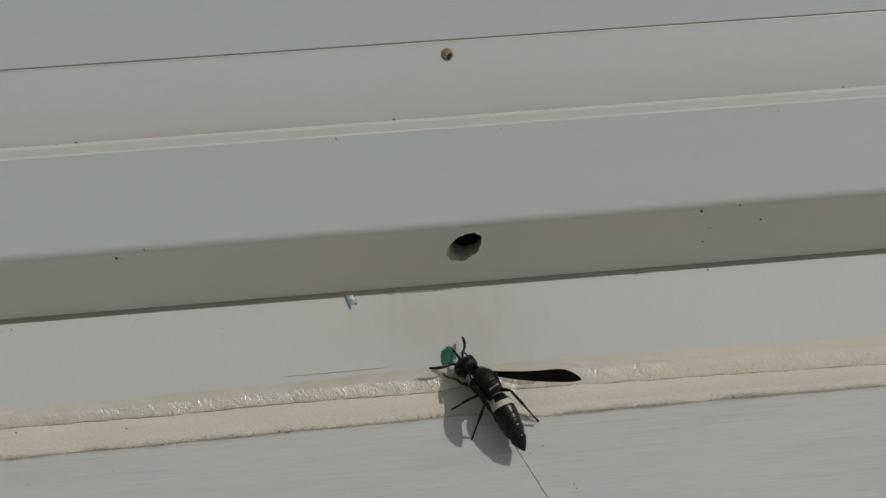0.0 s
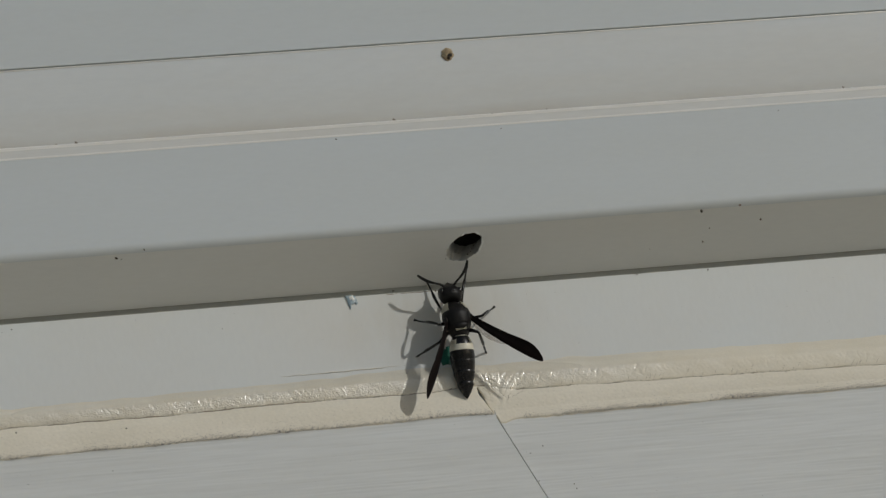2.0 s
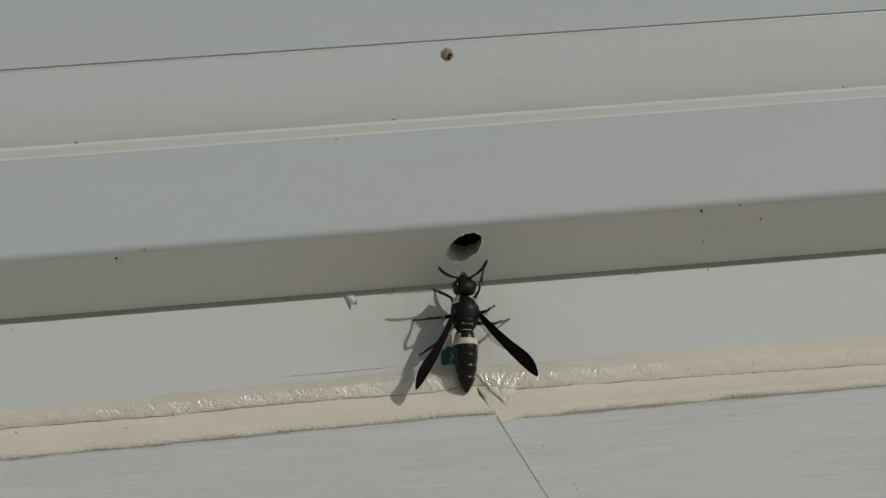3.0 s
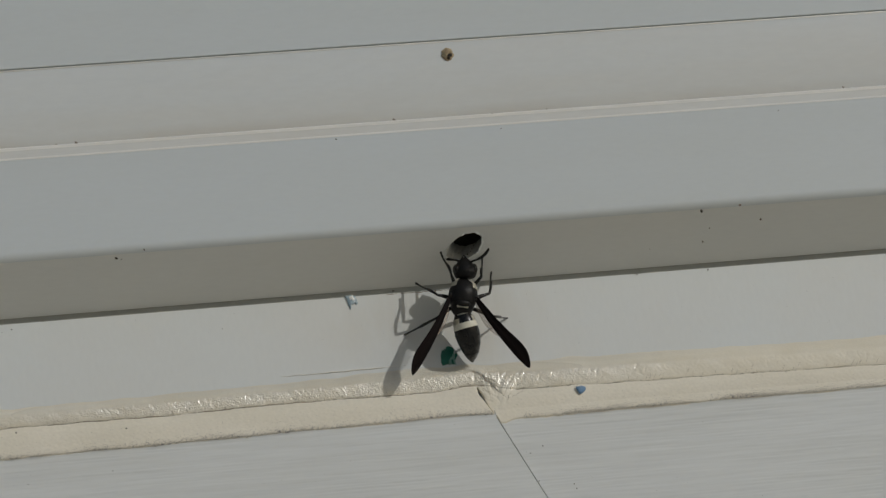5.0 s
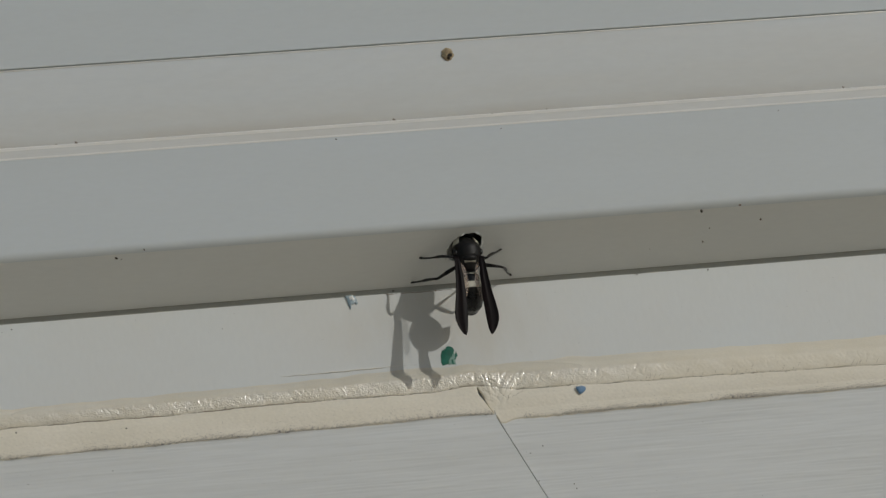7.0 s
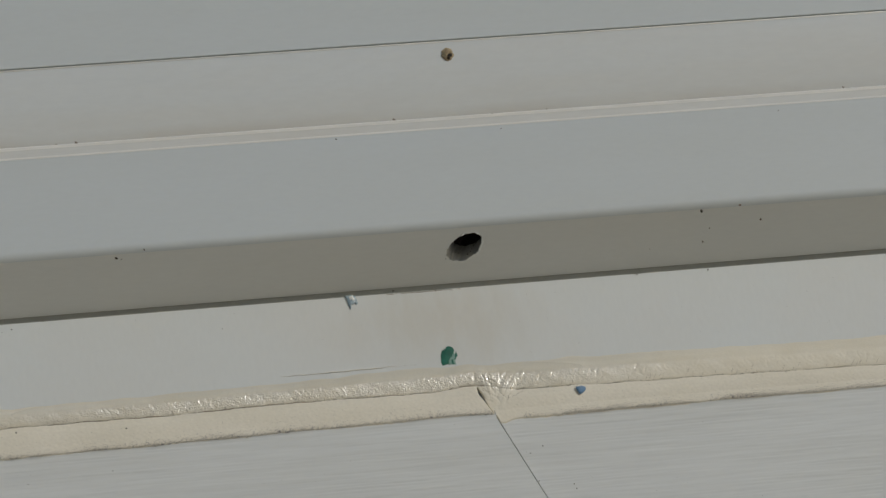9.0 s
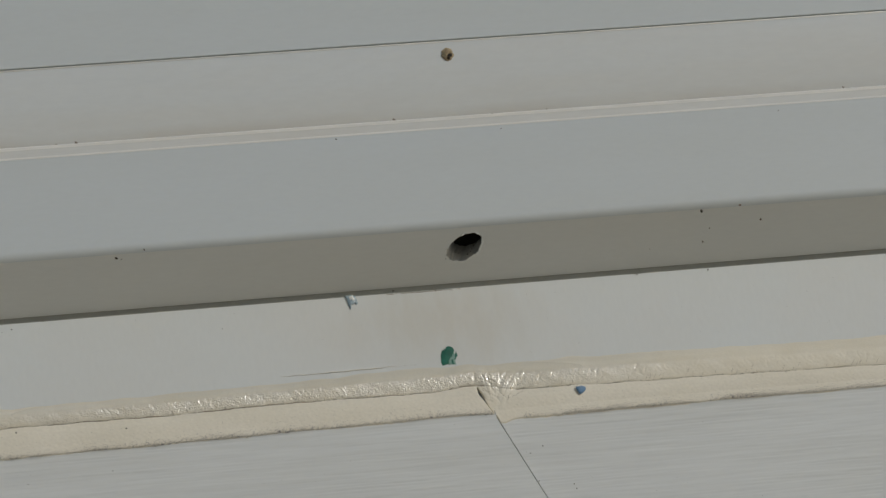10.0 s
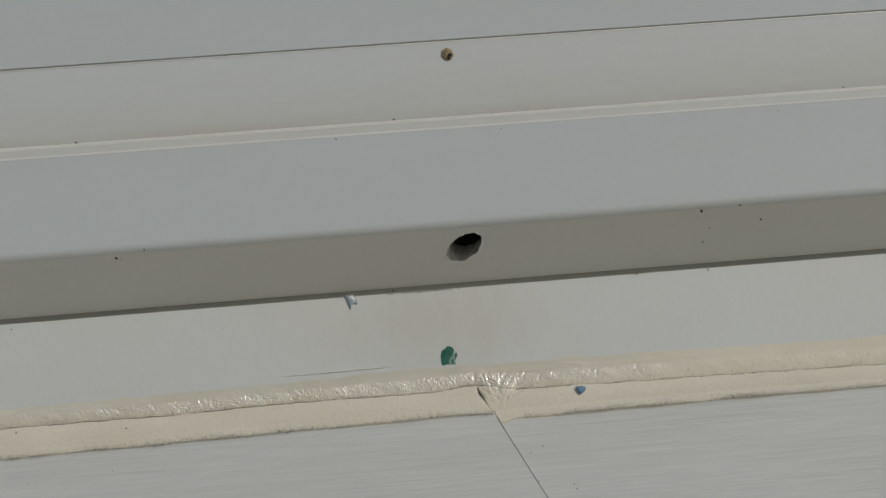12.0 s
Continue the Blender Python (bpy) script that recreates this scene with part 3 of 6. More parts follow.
def crease_dirt():
    """Brown flecks for dirt and painted shade in the bead's crease and in the strokes beside it."""
    rnd = random.Random(8)
    bm = bmesh.new()

    def fleck(x, y, z, rx, rz, slant):
        ring = []
        for i in range(6):
            a = i * math.pi / 3
            px, pz = rx * rnd.uniform(0.7, 1.2) * math.cos(a), rz * rnd.uniform(0.7, 1.2) * math.sin(a)
            ring.append(bm.verts.new(at(x + px, y, z + pz + slant * px)))
        tip = bm.verts.new(at(x, y - 0.035, z))
        for i in range(6):
            bm.faces.new((ring[i], ring[(i + 1) % 6], tip))
    for _ in range(5200):
        x = rnd.uniform(-85, 90)
        lines = caulk_lines(x)
        want = 0.75 + 1.0 * noise.noise((x * 0.16, 2.0, 6.0)) - 0.30 * right_of(x)
        if rnd.random() > want or 4.2 < x < 9.5:
            continue
        v = CREASE + rnd.gauss(0, 0.004)
        y, z = caulk_skin(x, v, lines)
        fleck(x, y - 0.02, z, rnd.uniform(0.05, 0.18), rnd.uniform(0.025, 0.07) * (1.0 if x < 8 else 0.7), rnd.uniform(-0.2, 0.2))
    for _ in range(420):
        x = rnd.uniform(-85, 90)
        lines = caulk_lines(x)
        if rnd.random() > 0.45 + 1.2 * noise.noise((x * 0.2, 5.0, 6.0)) or 4.0 < x < 10:
            continue
        side = -1.3 if x < 8 else 1.3
        v0, long = CREASE - abs(rnd.gauss(0, 0.03)), rnd.uniform(0.3, 0.9)
        for q in range(7):
            v = v0 - long * q / 7 * 0.09
            xx = x + long * q / 7 * 0.7 * (1 if side > 0 else -1)
            y, z = caulk_skin(xx, v, lines)
            fleck(xx, y - 0.01, z, 0.05, 0.022, side)
    for _ in range(90):
        x = min(3.0, max(-9.5, rnd.gauss(-3.5, 3.0)))
        fleck(x, -0.012, -4.95 - abs(rnd.gauss(0, 0.06)), rnd.uniform(0.1, 0.4), rnd.uniform(0.02, 0.05), 0.0)
    # brown flecks that strengthen the shade line beneath the torn lip
    for _ in range(170):
        x = rnd.uniform(-29.5, -5.0)
        if rnd.random() > 0.2 + 1.2 * noise.noise((x * 0.25, 9.0, 2.0)):
            continue
        z, w = lip_line(min(x, -9.5))
        fleck(x, -0.01, z - w * 0.45 - abs(rnd.gauss(0, 0.04)), rnd.uniform(0.05, 0.16), rnd.uniform(0.012, 0.025), rnd.uniform(-0.1, 0.2))
    # brown flecks along the folds that curl over the joint
    folds = [[(1.2 + r * math.cos(a0 + (a1 - a0) * i / 30), -29.0 + r * math.sin(a0 + (a1 - a0) * i / 30)) for i in range(31)] for r, a0, a1 in ((5.5, 0.75, 1.7), (6.7, 0.5, 1.35), (7.6, 0.7, 1.2))]
    folds += [[(x0 + (x1 - x0) * i / 14 + 0.12 * math.sin(i * 0.5), z0 + (z1 - z0) * i / 14) for i in range(15)] for x0, z0, x1, z1 in
              ((9.2, -23.4, 8.5, -25.0), (8.9, -26.0, 10.4, -25.3), (7.6, -26.7, 8.3, -25.5), (10.6, -23.3, 9.8, -24.3))]
    for line in folds:
        for x, z in line:
            if rnd.random() < 0.25:
                continue
            lines = caulk_lines(x)
            lo, hi = 0.0, 1.0
            for _ in range(18):
                v = (lo + hi) / 2
                lo, hi = (v, hi) if caulk_skin(x, v, lines)[1] > z else (lo, v)
            y, zz = caulk_skin(x, lo, lines)
            fleck(x, y - 0.02, zz, rnd.uniform(0.06, 0.12), rnd.uniform(0.02, 0.04), rnd.uniform(-0.4, 0.4))
    return tagged(obj("crease_dirt", bm, M_CREASE, smooth=False), "brown flecks in the caulk's crease, dirt together with the groove's painted shade", "dirt", kind="stuff")


crease_dirt()


def mud_dab():
    bm = bmesh.new()
    bmesh.ops.create_icosphere(bm, subdivisions=4, radius=1.0)
    for v in bm.verts:
        c = v.co.copy()
        w = 1 + 0.16 * noise.noise(c * 2.2) + 0.08 * noise.noise(c * 6)
        dip = math.exp(-((c - Vector((0.45, -0.8, -0.25)).normalized()).length / 0.42) ** 2) + 0.7 * math.exp(-((c - Vector((0.0, -0.75, -0.75)).normalized()).length / 0.25) ** 2)
        v.co = at(5.55, -10.1, 34.65) + Vector((c.x * 1.15, c.y * 0.95, c.z * 1.3)) * (w + 0.10 * noise.noise(c * 3.5) - 0.6 * dip) * MM
    ob = obj("mud_dab", bm, M_MUD)
    return tagged(ob, "small crumbly tan dab of dried mud", "mud")


mud_dab()
# near-black lumps give the dab's hollows their shade
debris("dirt_crumb", 5.75, -10.95, 34.2, 0.42, M_DIRT, "dark lump that paints the shaded hollow in the dab of mud", 93, 0.5)
debris("dirt_crumb", 6.05, -10.62, 34.4, 0.40, M_DIRT, "dark lump that paints the shaded hollow in the dab of mud", 91, 0.7)
debris("dirt_crumb", 5.6, -10.55, 33.8, 0.34, M_DIRT, "dark lump that paints the shaded hollow in the dab of mud", 92, 0.7)


def flake(name, outline, y, thick, mat, label, category, seed):
    """A thin chip of paint with a ragged outline, lying on an upright face."""
    rnd = random.Random(seed)
    pts = []
    for (x0, z0), (x1, z1) in zip(outline, outline[1:] + outline[:1]):
        for i in range(5):
            t = i / 5
            pts.append((x0 + (x1 - x0) * t + rnd.gauss(0, 0.05), z0 + (z1 - z0) * t + rnd.gauss(0, 0.05)))
    cx, cz = sum(p[0] for p in pts) / len(pts), sum(p[1] for p in pts) / len(pts)
    bm = bmesh.new()
    rings = []
    for k, d in ((1.0, 0.01), (0.97, thick), (0.45, thick * 1.5)):
        rings.append([bm.verts.new(at(cx + (x - cx) * k, y - d - 0.05 * thick * rnd.random(), cz + (z - cz) * k)) for x, z in pts])
    n = len(pts)
    for a, b in zip(rings, rings[1:]):
        for i in range(n):
            bm.faces.new((a[i], a[(i + 1) % n], b[(i + 1) % n], b[i]))
    bm.faces.new(rings[-1])
    bm.faces.new(rings[0][::-1])
    return tagged(obj(name, bm, mat, smooth=False), label, category)


flake("paint_spot", [(-2.2, -18.85), (-2.2, -17.4), (-2.0, -16.5), (-1.75, -16.0), (-1.65, -16.3), (-1.4, -15.75), (-1.15, -15.95), (-0.9, -15.45), (-0.3, -15.4), (0.15, -15.7), (0.32, -16.4),
                     (0.1, -16.75), (-0.1, -16.9), (-0.2, -17.5), (-0.45, -17.3), (-0.7, -18.0), (-0.95, -17.9), (-1.0, -18.85), (-1.5, -18.7)], 0, 0.06, M_GREEN, "dark green worn spot of paint on the flashing", "paint spot", 1)
flake("paint_spot", [(-0.9, -17.4), (-0.2, -16.8), (0.25, -16.7), (0.4, -17.6), (0.2, -18.2), (0.25, -18.9), (-0.3, -18.8), (-0.95, -18.95)], 0, 0.025, M_MINT, "thinly smeared green paint on the flashing", "paint spot", 5)
flake("paint_spot", [(0.2, -17.1), (0.65, -16.4), (0.75, -17.3), (0.3, -18.0)], 0, 0.05, M_GREEN, "thin scrape of dark green paint on the flashing", "paint spot", 2)
flake("paint_spot", [(-0.5, -18.0), (-0.15, -17.8), (0.0, -18.75), (-0.3, -18.75)], 0, 0.05, M_GREEN, "thin scrape of dark green paint on the flashing", "paint spot", 3)
flake("paint_chip", [(-16.9, -4.75), (-15.9, -4.5), (-15.1, -4.9), (-15.2, -6.0), (-15.9, -6.3), (-16.25, -7.2), (-16.5, -6.0)], 0, 0.22, M_PALE,
      "pale blue chip of paint under the frame", "paint chip", 4)
# whitish layer for the chip's pale core and the highlight on its top
flake("paint_chip", [(-16.35, -4.95), (-15.6, -4.8), (-15.35, -5.5), (-15.75, -5.75), (-15.85, -5.3), (-16.15, -5.7)], -0.24, 0.12, M_RIDGE, "whitish core of the pale blue paint chip with its painted highlight", "paint chip", 6)
flake("paint_chip", [(-15.35, -5.9), (-15.0, -5.3), (-14.85, -6.1), (-15.2, -6.45)], 0, 0.14, M_PALE, "pale blue splinter of paint under the frame", "paint chip", 7)


def blue_chip():
    """A loose crumb of blue paint that tumbles out of the hole and comes to rest on the caulk."""
    bm = bmesh.new()
    bmesh.ops.create_icosphere(bm, subdivisions=2, radius=1.0)
    for v in bm.verts:
        c = v.co
        w = 1 + 0.3 * noise.noise(c * 1.6 + Vector((4, 1, 2)))
        v.co = Vector((c.x * 0.8 * (1.0 + 0.5 * c.z), c.y * 0.24, c.z * 0.78)) * w * MM
    return tagged(obj("loose_paint_chip", bm, M_BLUE, smooth=False), "small loose crumb of blue paint on the caulk", "paint chip")


chip = blue_chip()


# ---- the wasp ----
def loft(rings, around=24, a0=0.0, a1=2 * math.pi, proud=0.0):
    """Ellipse sections (y, half width, half height, centre height) along y, millimetres; a0..a1 takes a strip of the round."""
    bm = bmesh.new()
    full = a1 - a0 > 6.28
    k = around if full else around + 1
    cols = []
    for y, w, h, c in rings:
        cols.append([bm.verts.new(Vector(((w + proud) * math.cos(a0 + (a1 - a0) * i / around), y, c + (h + proud) * math.sin(a0 + (a1 - a0) * i / around))) * MM) for i in range(k)])
    for a, b in zip(cols, cols[1:]):
        for i in range(around):
            j = (i + 1) % k
            bm.faces.new((a[i], a[j], b[j], b[i]))
    if full:
        bm.faces.new(cols[0])
        bm.faces.new(cols[-1][::-1])
    else:
        bmesh.ops.solidify(bm, geom=bm.faces[:], thickness=0.12 * MM)
    return bm


def between(rings, y0, y1, steps):
    """The same sections, taken anew at even steps from y0 to y1."""
    rs = sorted(rings)
    out = []
    for i in range(steps + 1):
        y = y0 + (y1 - y0) * i / steps
        for a, b in zip(rs, rs[1:]):
            if a[0] <= y <= b[0]:
                t = (y - a[0]) / (b[0] - a[0])
                out.append(tuple([y] + [a[q] + (b[q] - a[q]) * t for q in (1, 2, 3)]))
                break
    return out


def smooth_rings(rings, steps=40):
    """Sections through the given ones on a smooth curve."""
    rs = np.array(sorted(rings))
    n = len(rs)
    out = []
    for i in range(steps + 1):
        f = i / steps * (n - 1)
        k = min(int(f), n - 2)
        t = f - k
        p0, p1, p2, p3 = rs[max(k - 1, 0)], rs[k], rs[k + 1], rs[min(k + 2, n - 1)]
        q = 0.5 * (2 * p1 + (p2 - p0) * t + (2 * p0 - 5 * p1 + 4 * p2 - p3) * t * t + (3 * p1 - p0 - 3 * p2 + p3) * t ** 3)
        out.append((q[0], max(q[1], 0.04), max(q[2], 0.04), q[3]))
    return out


def tube(points, radii, around=10):
    """A tapered rod through points, millimetres."""
    bm = bmesh.new()
    pts = [Vector(p) for p in points]
    rings = []
    for i, p in enumerate(pts):
        d = (pts[min(i + 1, len(pts) - 1)] - pts[max(i - 1, 0)]).normalized()
        s = d.cross(Vector((1, 0, 0)) if abs(d.x) < 0.9 else Vector((0, 0, 1))).normalized()
        u = d.cross(s)
        rings.append([bm.verts.new((p + (s * math.cos(a) + u * math.sin(a)) * radii[i]) * MM) for a in [2 * math.pi * q / around for q in range(around)]])
    for a, b in zip(rings, rings[1:]):
        for i in range(around):
            bm.faces.new((a[i], a[(i + 1) % around], b[(i + 1) % around], b[i]))
    bm.faces.new(rings[0])
    bm.faces.new(rings[-1][::-1])
    return bm


def ball(centre, size, steps=3):
    bm = bmesh.new()
    bmesh.ops.create_icosphere(bm, subdivisions=steps, radius=1.0)
    for v in bm.verts:
        v.co = (Vector(centre) + Vector([v.co[i] * size[i] for i in range(3)])) * MM
    return bm


THORAX = smooth_rings([(-3.4, 0.5, 0.5, -0.6), (-3.1, 1.2, 1.12, -0.5), (-2.4, 1.78, 1.68, -0.25), (-1.6, 2.05, 1.95, -0.08), (-1.1, 2.26, 2.12, 0.0), (0.3, 2.46, 2.30, 0.05),
                       (1.3, 2.30, 2.10, -0.02), (2.2, 1.80, 1.66, -0.2), (2.85, 1.18, 1.08, -0.3), (3.25, 0.65, 0.6, -0.35)])
COLLAR = smooth_rings([(1.3, 2.36, 2.10, -0.05), (1.9, 2.24, 1.93, -0.1), (2.5, 2.0, 1.7, -0.2), (3.05, 1.45, 1.3, -0.3)], 12)
ABDOMEN = smooth_rings([(0.9, 0.42, 0.40, 0.0), (0.25, 0.5, 0.48, 0.0), (-0.2, 1.08, 1.02, 0.05), (-1.0, 1.62, 1.48, 0.1), (-1.9, 1.88, 1.78, 0.1), (-2.8, 2.04, 1.94, 0.08), (-3.6, 2.12, 2.02, 0.03),
                        (-4.3, 2.11, 2.01, -0.03), (-5.2, 1.98, 1.88, -0.05), (-6.0, 1.76, 1.67, -0.08), (-6.8, 1.46, 1.38, -0.13), (-7.6, 1.08, 1.02, -0.2), (-8.3, 0.68, 0.65, -0.28),
                        (-8.8, 0.32, 0.31, -0.34), (-9.0, 0.12, 0.12, -0.36)], 90)
BENDS = (-4.3, -0.03), (-5.5, -0.06), (-6.7, -0.12)     # where the tail plates turn, y and z


def section(y):
    """Half width, half height and centre height of the abdomen at y."""
    for a, b in zip(ABDOMEN, ABDOMEN[1:]):
        if a[0] <= y <= b[0]:
            t = (y - a[0]) / (b[0] - a[0])
            return [a[q] + (b[q] - a[q]) * t for q in (1, 2, 3)]
    return list(ABDOMEN[0][1:]) if y < ABDOMEN[0][0] else list(ABDOMEN[-1][1:])


def plates(pivot, y1, edges, shrink):
    """The abdomen from a ball joint at the pivot back to y1, in the joint's space, stepped where one plate slides under the next."""
    w, h, _ = section(pivot[0])
    out = [((w - shrink) * math.sin(a), (w - shrink) * math.cos(a), (h - shrink) * math.cos(a), 0.0) for a in [radians(88 - 11 * i) for i in range(8)]]
    n = 34
    for i in range(n + 1):
        y = pivot[0] + (y1 - pivot[0]) * i / n
        w, h, c = section(y)
        k = 1.0
        for e in edges:
            if e - 0.5 < y < e:
                k -= 0.014 * (1 - (e - y) / 0.5)
        out.append((y - pivot[0], max(0.05, (w - shrink) * k), max(0.05, (h - shrink) * k), c - pivot[1]))
    y, w, h, c = out[-1]
    if w > 0.3:
        out += [(y - 0.30 * math.sin(a), w - 0.45 * (1 - math.cos(a)) - 0.12 * a, h - 0.45 * (1 - math.cos(a)) - 0.12 * a, c) for a in (0.35, 0.7, 1.05, 1.4)]
    return sorted(out)


def along(table, u):
    for (a, p), (b, q) in zip(table, table[1:]):
        if a <= u <= b:
            t = (u - a) / (b - a)
            t = t * t * (3 - 2 * t) * 0.4 + t * 0.6
            return p + (q - p) * t
    return table[-1][1]


FORE = ([(0, 0.36), (0.1, 0.42), (0.3, 0.52), (0.5, 0.75), (0.64, 1.04), (0.74, 1.20), (0.82, 1.12), (0.89, 0.78), (0.95, 0.30), (0.985, -0.10), (1, -0.40)],
        [(0, -0.40), (0.1, -0.62), (0.3, -0.92), (0.5, -1.04), (0.64, -1.08), (0.75, -1.06), (0.85, -1.00), (0.93, -0.88), (0.98, -0.70), (1, -0.52)])
HIND = ([(0, 0.15), (0.2, 0.5), (0.6, 0.6), (0.85, 0.45), (1, 0.05)], [(0, -0.15), (0.25, -0.9), (0.55, -1.15), (0.8, -0.8), (0.95, -0.3), (1, -0.03)])


def wing_mesh(length, edges, side, thick=0.045, fold=0.06, nv=16):
    """A wing folded lengthwise: stiff leading edge with two raised veins, pleated blade, tapering tip. It runs along +y; the leading edge lies outwards."""
    bm = bmesh.new()
    nu = 44
    top, low = [], []
    for i in range(nu + 1):
        u = 1 - (1 - i / nu) ** 1.5
        x0, x1 = along(edges[0], u), along(edges[1], u)
        a, b = [], []
        for j in range(nv + 1):
            v = j / nv
            x = side * (x0 + (x1 - x0) * v)
            z = fold * math.cos(v * math.pi * 3.0) * min(1, u * 4) * (1 - 0.6 * u) - 0.45 * u * u + 0.25 * math.sin(u * math.pi)
            vein = 1.1 * math.exp(-((v - 0.05) / 0.05) ** 2) + 0.8 * math.exp(-((v - 0.30 - 0.1 * u) / 0.05) ** 2) + 0.5 * math.exp(-((v - 0.62) / 0.05) ** 2) * (u < 0.8)
            t = thick * (0.55 + vein * (1 - 0.7 * u)) * (0.5 if j in (0, nv) else 1.0)
            a.append(bm.verts.new(Vector((x, u * length, z + t)) * MM))
            b.append(bm.verts.new(Vector((x, u * length, z - t)) * MM))
        top.append(a)
        low.append(b)
    for g in (top, low):
        for a, b in zip(g, g[1:]):
            for j in range(nv):
                bm.faces.new((a[j], a[j + 1], b[j + 1], b[j]))
    for i in range(nu):
        for j in (0, nv):
            bm.faces.new((top[i][j], top[i + 1][j], low[i + 1][j], low[i][j]))
    for i in (0, nu):
        for j in range(nv):
            bm.faces.new((top[i][j], top[i][j + 1], low[i][j + 1], low[i][j]))
    return bm


wasp = tagged(new("wasp"), "black potter wasp with ivory bands and smoky wings", "wasp")
part("thorax", loft(THORAX, 32), M_FURRY, wasp, "downy black thorax")
thorax = wasp.children[0]
for s in (-1, 1):
    a = (-0.4, 0.92) if s > 0 else (math.pi - 0.92, math.pi + 0.4)
    part("collar_patch", loft(COLLAR, 12, a[0], a[1]), M_IVORY, thorax, "ivory collar patch")
    part("tegula", ball((s * 2.15, -0.2, 1.0), (0.42, 0.6, 0.36)), M_BLACK, thorax, "black wing-base scale")
part("scutellum", ball((0, -1.72, 1.46), (1.25, 0.62, 0.62)), M_FURRY, thorax)
part("back_band", loft(between(THORAX, -2.5, -2.12, 3), 14, math.pi / 2 - 0.55, math.pi / 2 + 0.55, 0.08), M_IVORY, thorax, "narrow ivory band")

head = part("head", loft(smooth_rings([(-1.35, 0.6, 0.65, 0.0), (-1.15, 1.5, 1.3, 0.0), (-0.5, 1.92, 1.7, 0.0), (0.25, 1.98, 1.73, 0.0), (0.9, 1.75, 1.5, -0.05),
                                       (1.5, 1.35, 1.15, -0.15), (2.0, 0.9, 0.8, -0.25), (2.35, 0.5, 0.48, -0.3)]), 28), M_FURRY, wasp, "broad black head")
for s in (-1, 1):
    part("eye", ball((s * 1.54, 0.35, 0.05), (0.58, 0.95, 1.25)), M_EYE, head, "dark compound eye")
    part("mandible", tube([(s * 0.5, 1.7, -0.35), (s * 0.42, 2.2, -0.4), (s * 0.2, 2.65, -0.42), (s * 0.02, 2.95, -0.42)], [0.24, 0.22, 0.15, 0.05]), M_BLACK, head)
for s in (-1, 0, 1):
    part("ocellus", ball((s * 0.3, -0.1 + 0.25 * abs(s) * -1 + 0.15, 1.74), (0.11, 0.11, 0.08), 2), M_EYE, head)

abdomen = part("abdomen", loft([(y, w * k, h * k, c) for y, w, h, c, k in [(-4.86, *section(-4.86), 0.80), (-4.84, *section(-4.84), 0.97), *[(*r, 1.0) for r in ABDOMEN if r[0] > -4.8]]], 36),
               M_BLACK, wasp, "glossy black tapering abdomen")
tail = [part("tail_segment", loft(plates(BENDS[k], BENDS[k + 1][0] - 0.35, (BENDS[k][0] - 0.7,), 0.025 + 0.025 * k), 36), M_BLACK, abdomen, "overlapping black tail plate") for k in (0, 1)]
tip = part("tail_tip", loft(plates(BENDS[2], -9.0, (-7.4, -8.1), 0.07), 36), M_BLACK, abdomen, "pointed black tail tip")
part("ivory_band", loft(between(ABDOMEN, -3.05, -2.0, 8), 40, 0, 2 * math.pi, 0.06), M_IVORY, abdomen, "broad ivory band")
for s in (-1, 1):
    mid = math.pi / 2 - s * 1.15
    part("ivory_side", loft(between(ABDOMEN, -2.02, -1.15, 6), 10, mid - 0.5, mid + 0.5, 0.06), M_IVORY, abdomen, "ivory side patch")
part("ivory_notch", loft(between(ABDOMEN, -0.6, -0.38, 3), 14, math.pi / 2 - 0.9, math.pi / 2 + 0.9, 0.05), M_IVORY, abdomen, "thin ivory line")

wings, antennae, legs = {}, {}, {}
for s, tag in ((-1, "L"), (1, "R")):
    wings[tag] = part("wing", wing_mesh(15.0, FORE, -s), M_WING, wasp, "smoky dark brown folded wing")
    hw = part("hind_wing", wing_mesh(8.0, HIND, -s, 0.02, 0.03, 8), M_HINDWING, wings[tag], "thin amber hind wing")
    hw.matrix_basis = pose(s * 0.45 * MM, 0.3 * MM, -0.3 * MM, -2, 0, -s * 3)
    pts = [(0, 0, 0), (s * 0.12, 0.5, 0.15), (s * 0.22, 1.2, 0.30)] + [(s * (0.22 + 0.55 * math.sin(i / 10 * 2.6)), 1.2 + 4.0 * i / 10, 0.30 - 0.30 * (i / 10) ** 2) for i in range(1, 11)]
    antennae[tag] = part("antenna", tube(pts, [0.18, 0.21, 0.20] + [0.15 + 0.11 * min(1, i / 5) - 0.08 * max(0, i - 8) / 2 for i in range(1, 11)]), M_BLACK, head)
for i, (row, fem, tib) in enumerate((("F", 3.4, 5.7), ("M", 3.9, 6.5), ("H", 4.7, 8.3))):
    for s, tag in ((-1, "L"), (1, "R")):
        f = [k / 8 for k in range(9)]
        leg = part("leg", tube([(0, fem * k, 0.12 * math.sin(k * 3.1)) for k in f], [0.22, 0.29, 0.33, 0.36, 0.36, 0.33, 0.28, 0.25, 0.23]), M_BLACK, wasp)
        n = 12
        line = [(0, tib * k / n, 0.22 * math.sin(k / n * 6.0) * (1 if k < 7 else 0.7)) for k in range(n + 1)]
        rad = [0.20, 0.22, 0.24, 0.25, 0.26, 0.27, 0.20, 0.15, 0.18, 0.14, 0.17, 0.15, 0.25]
        shin = part("shin", tube(line, rad), M_BLACK, leg)
        legs[row + tag] = (leg, shin)


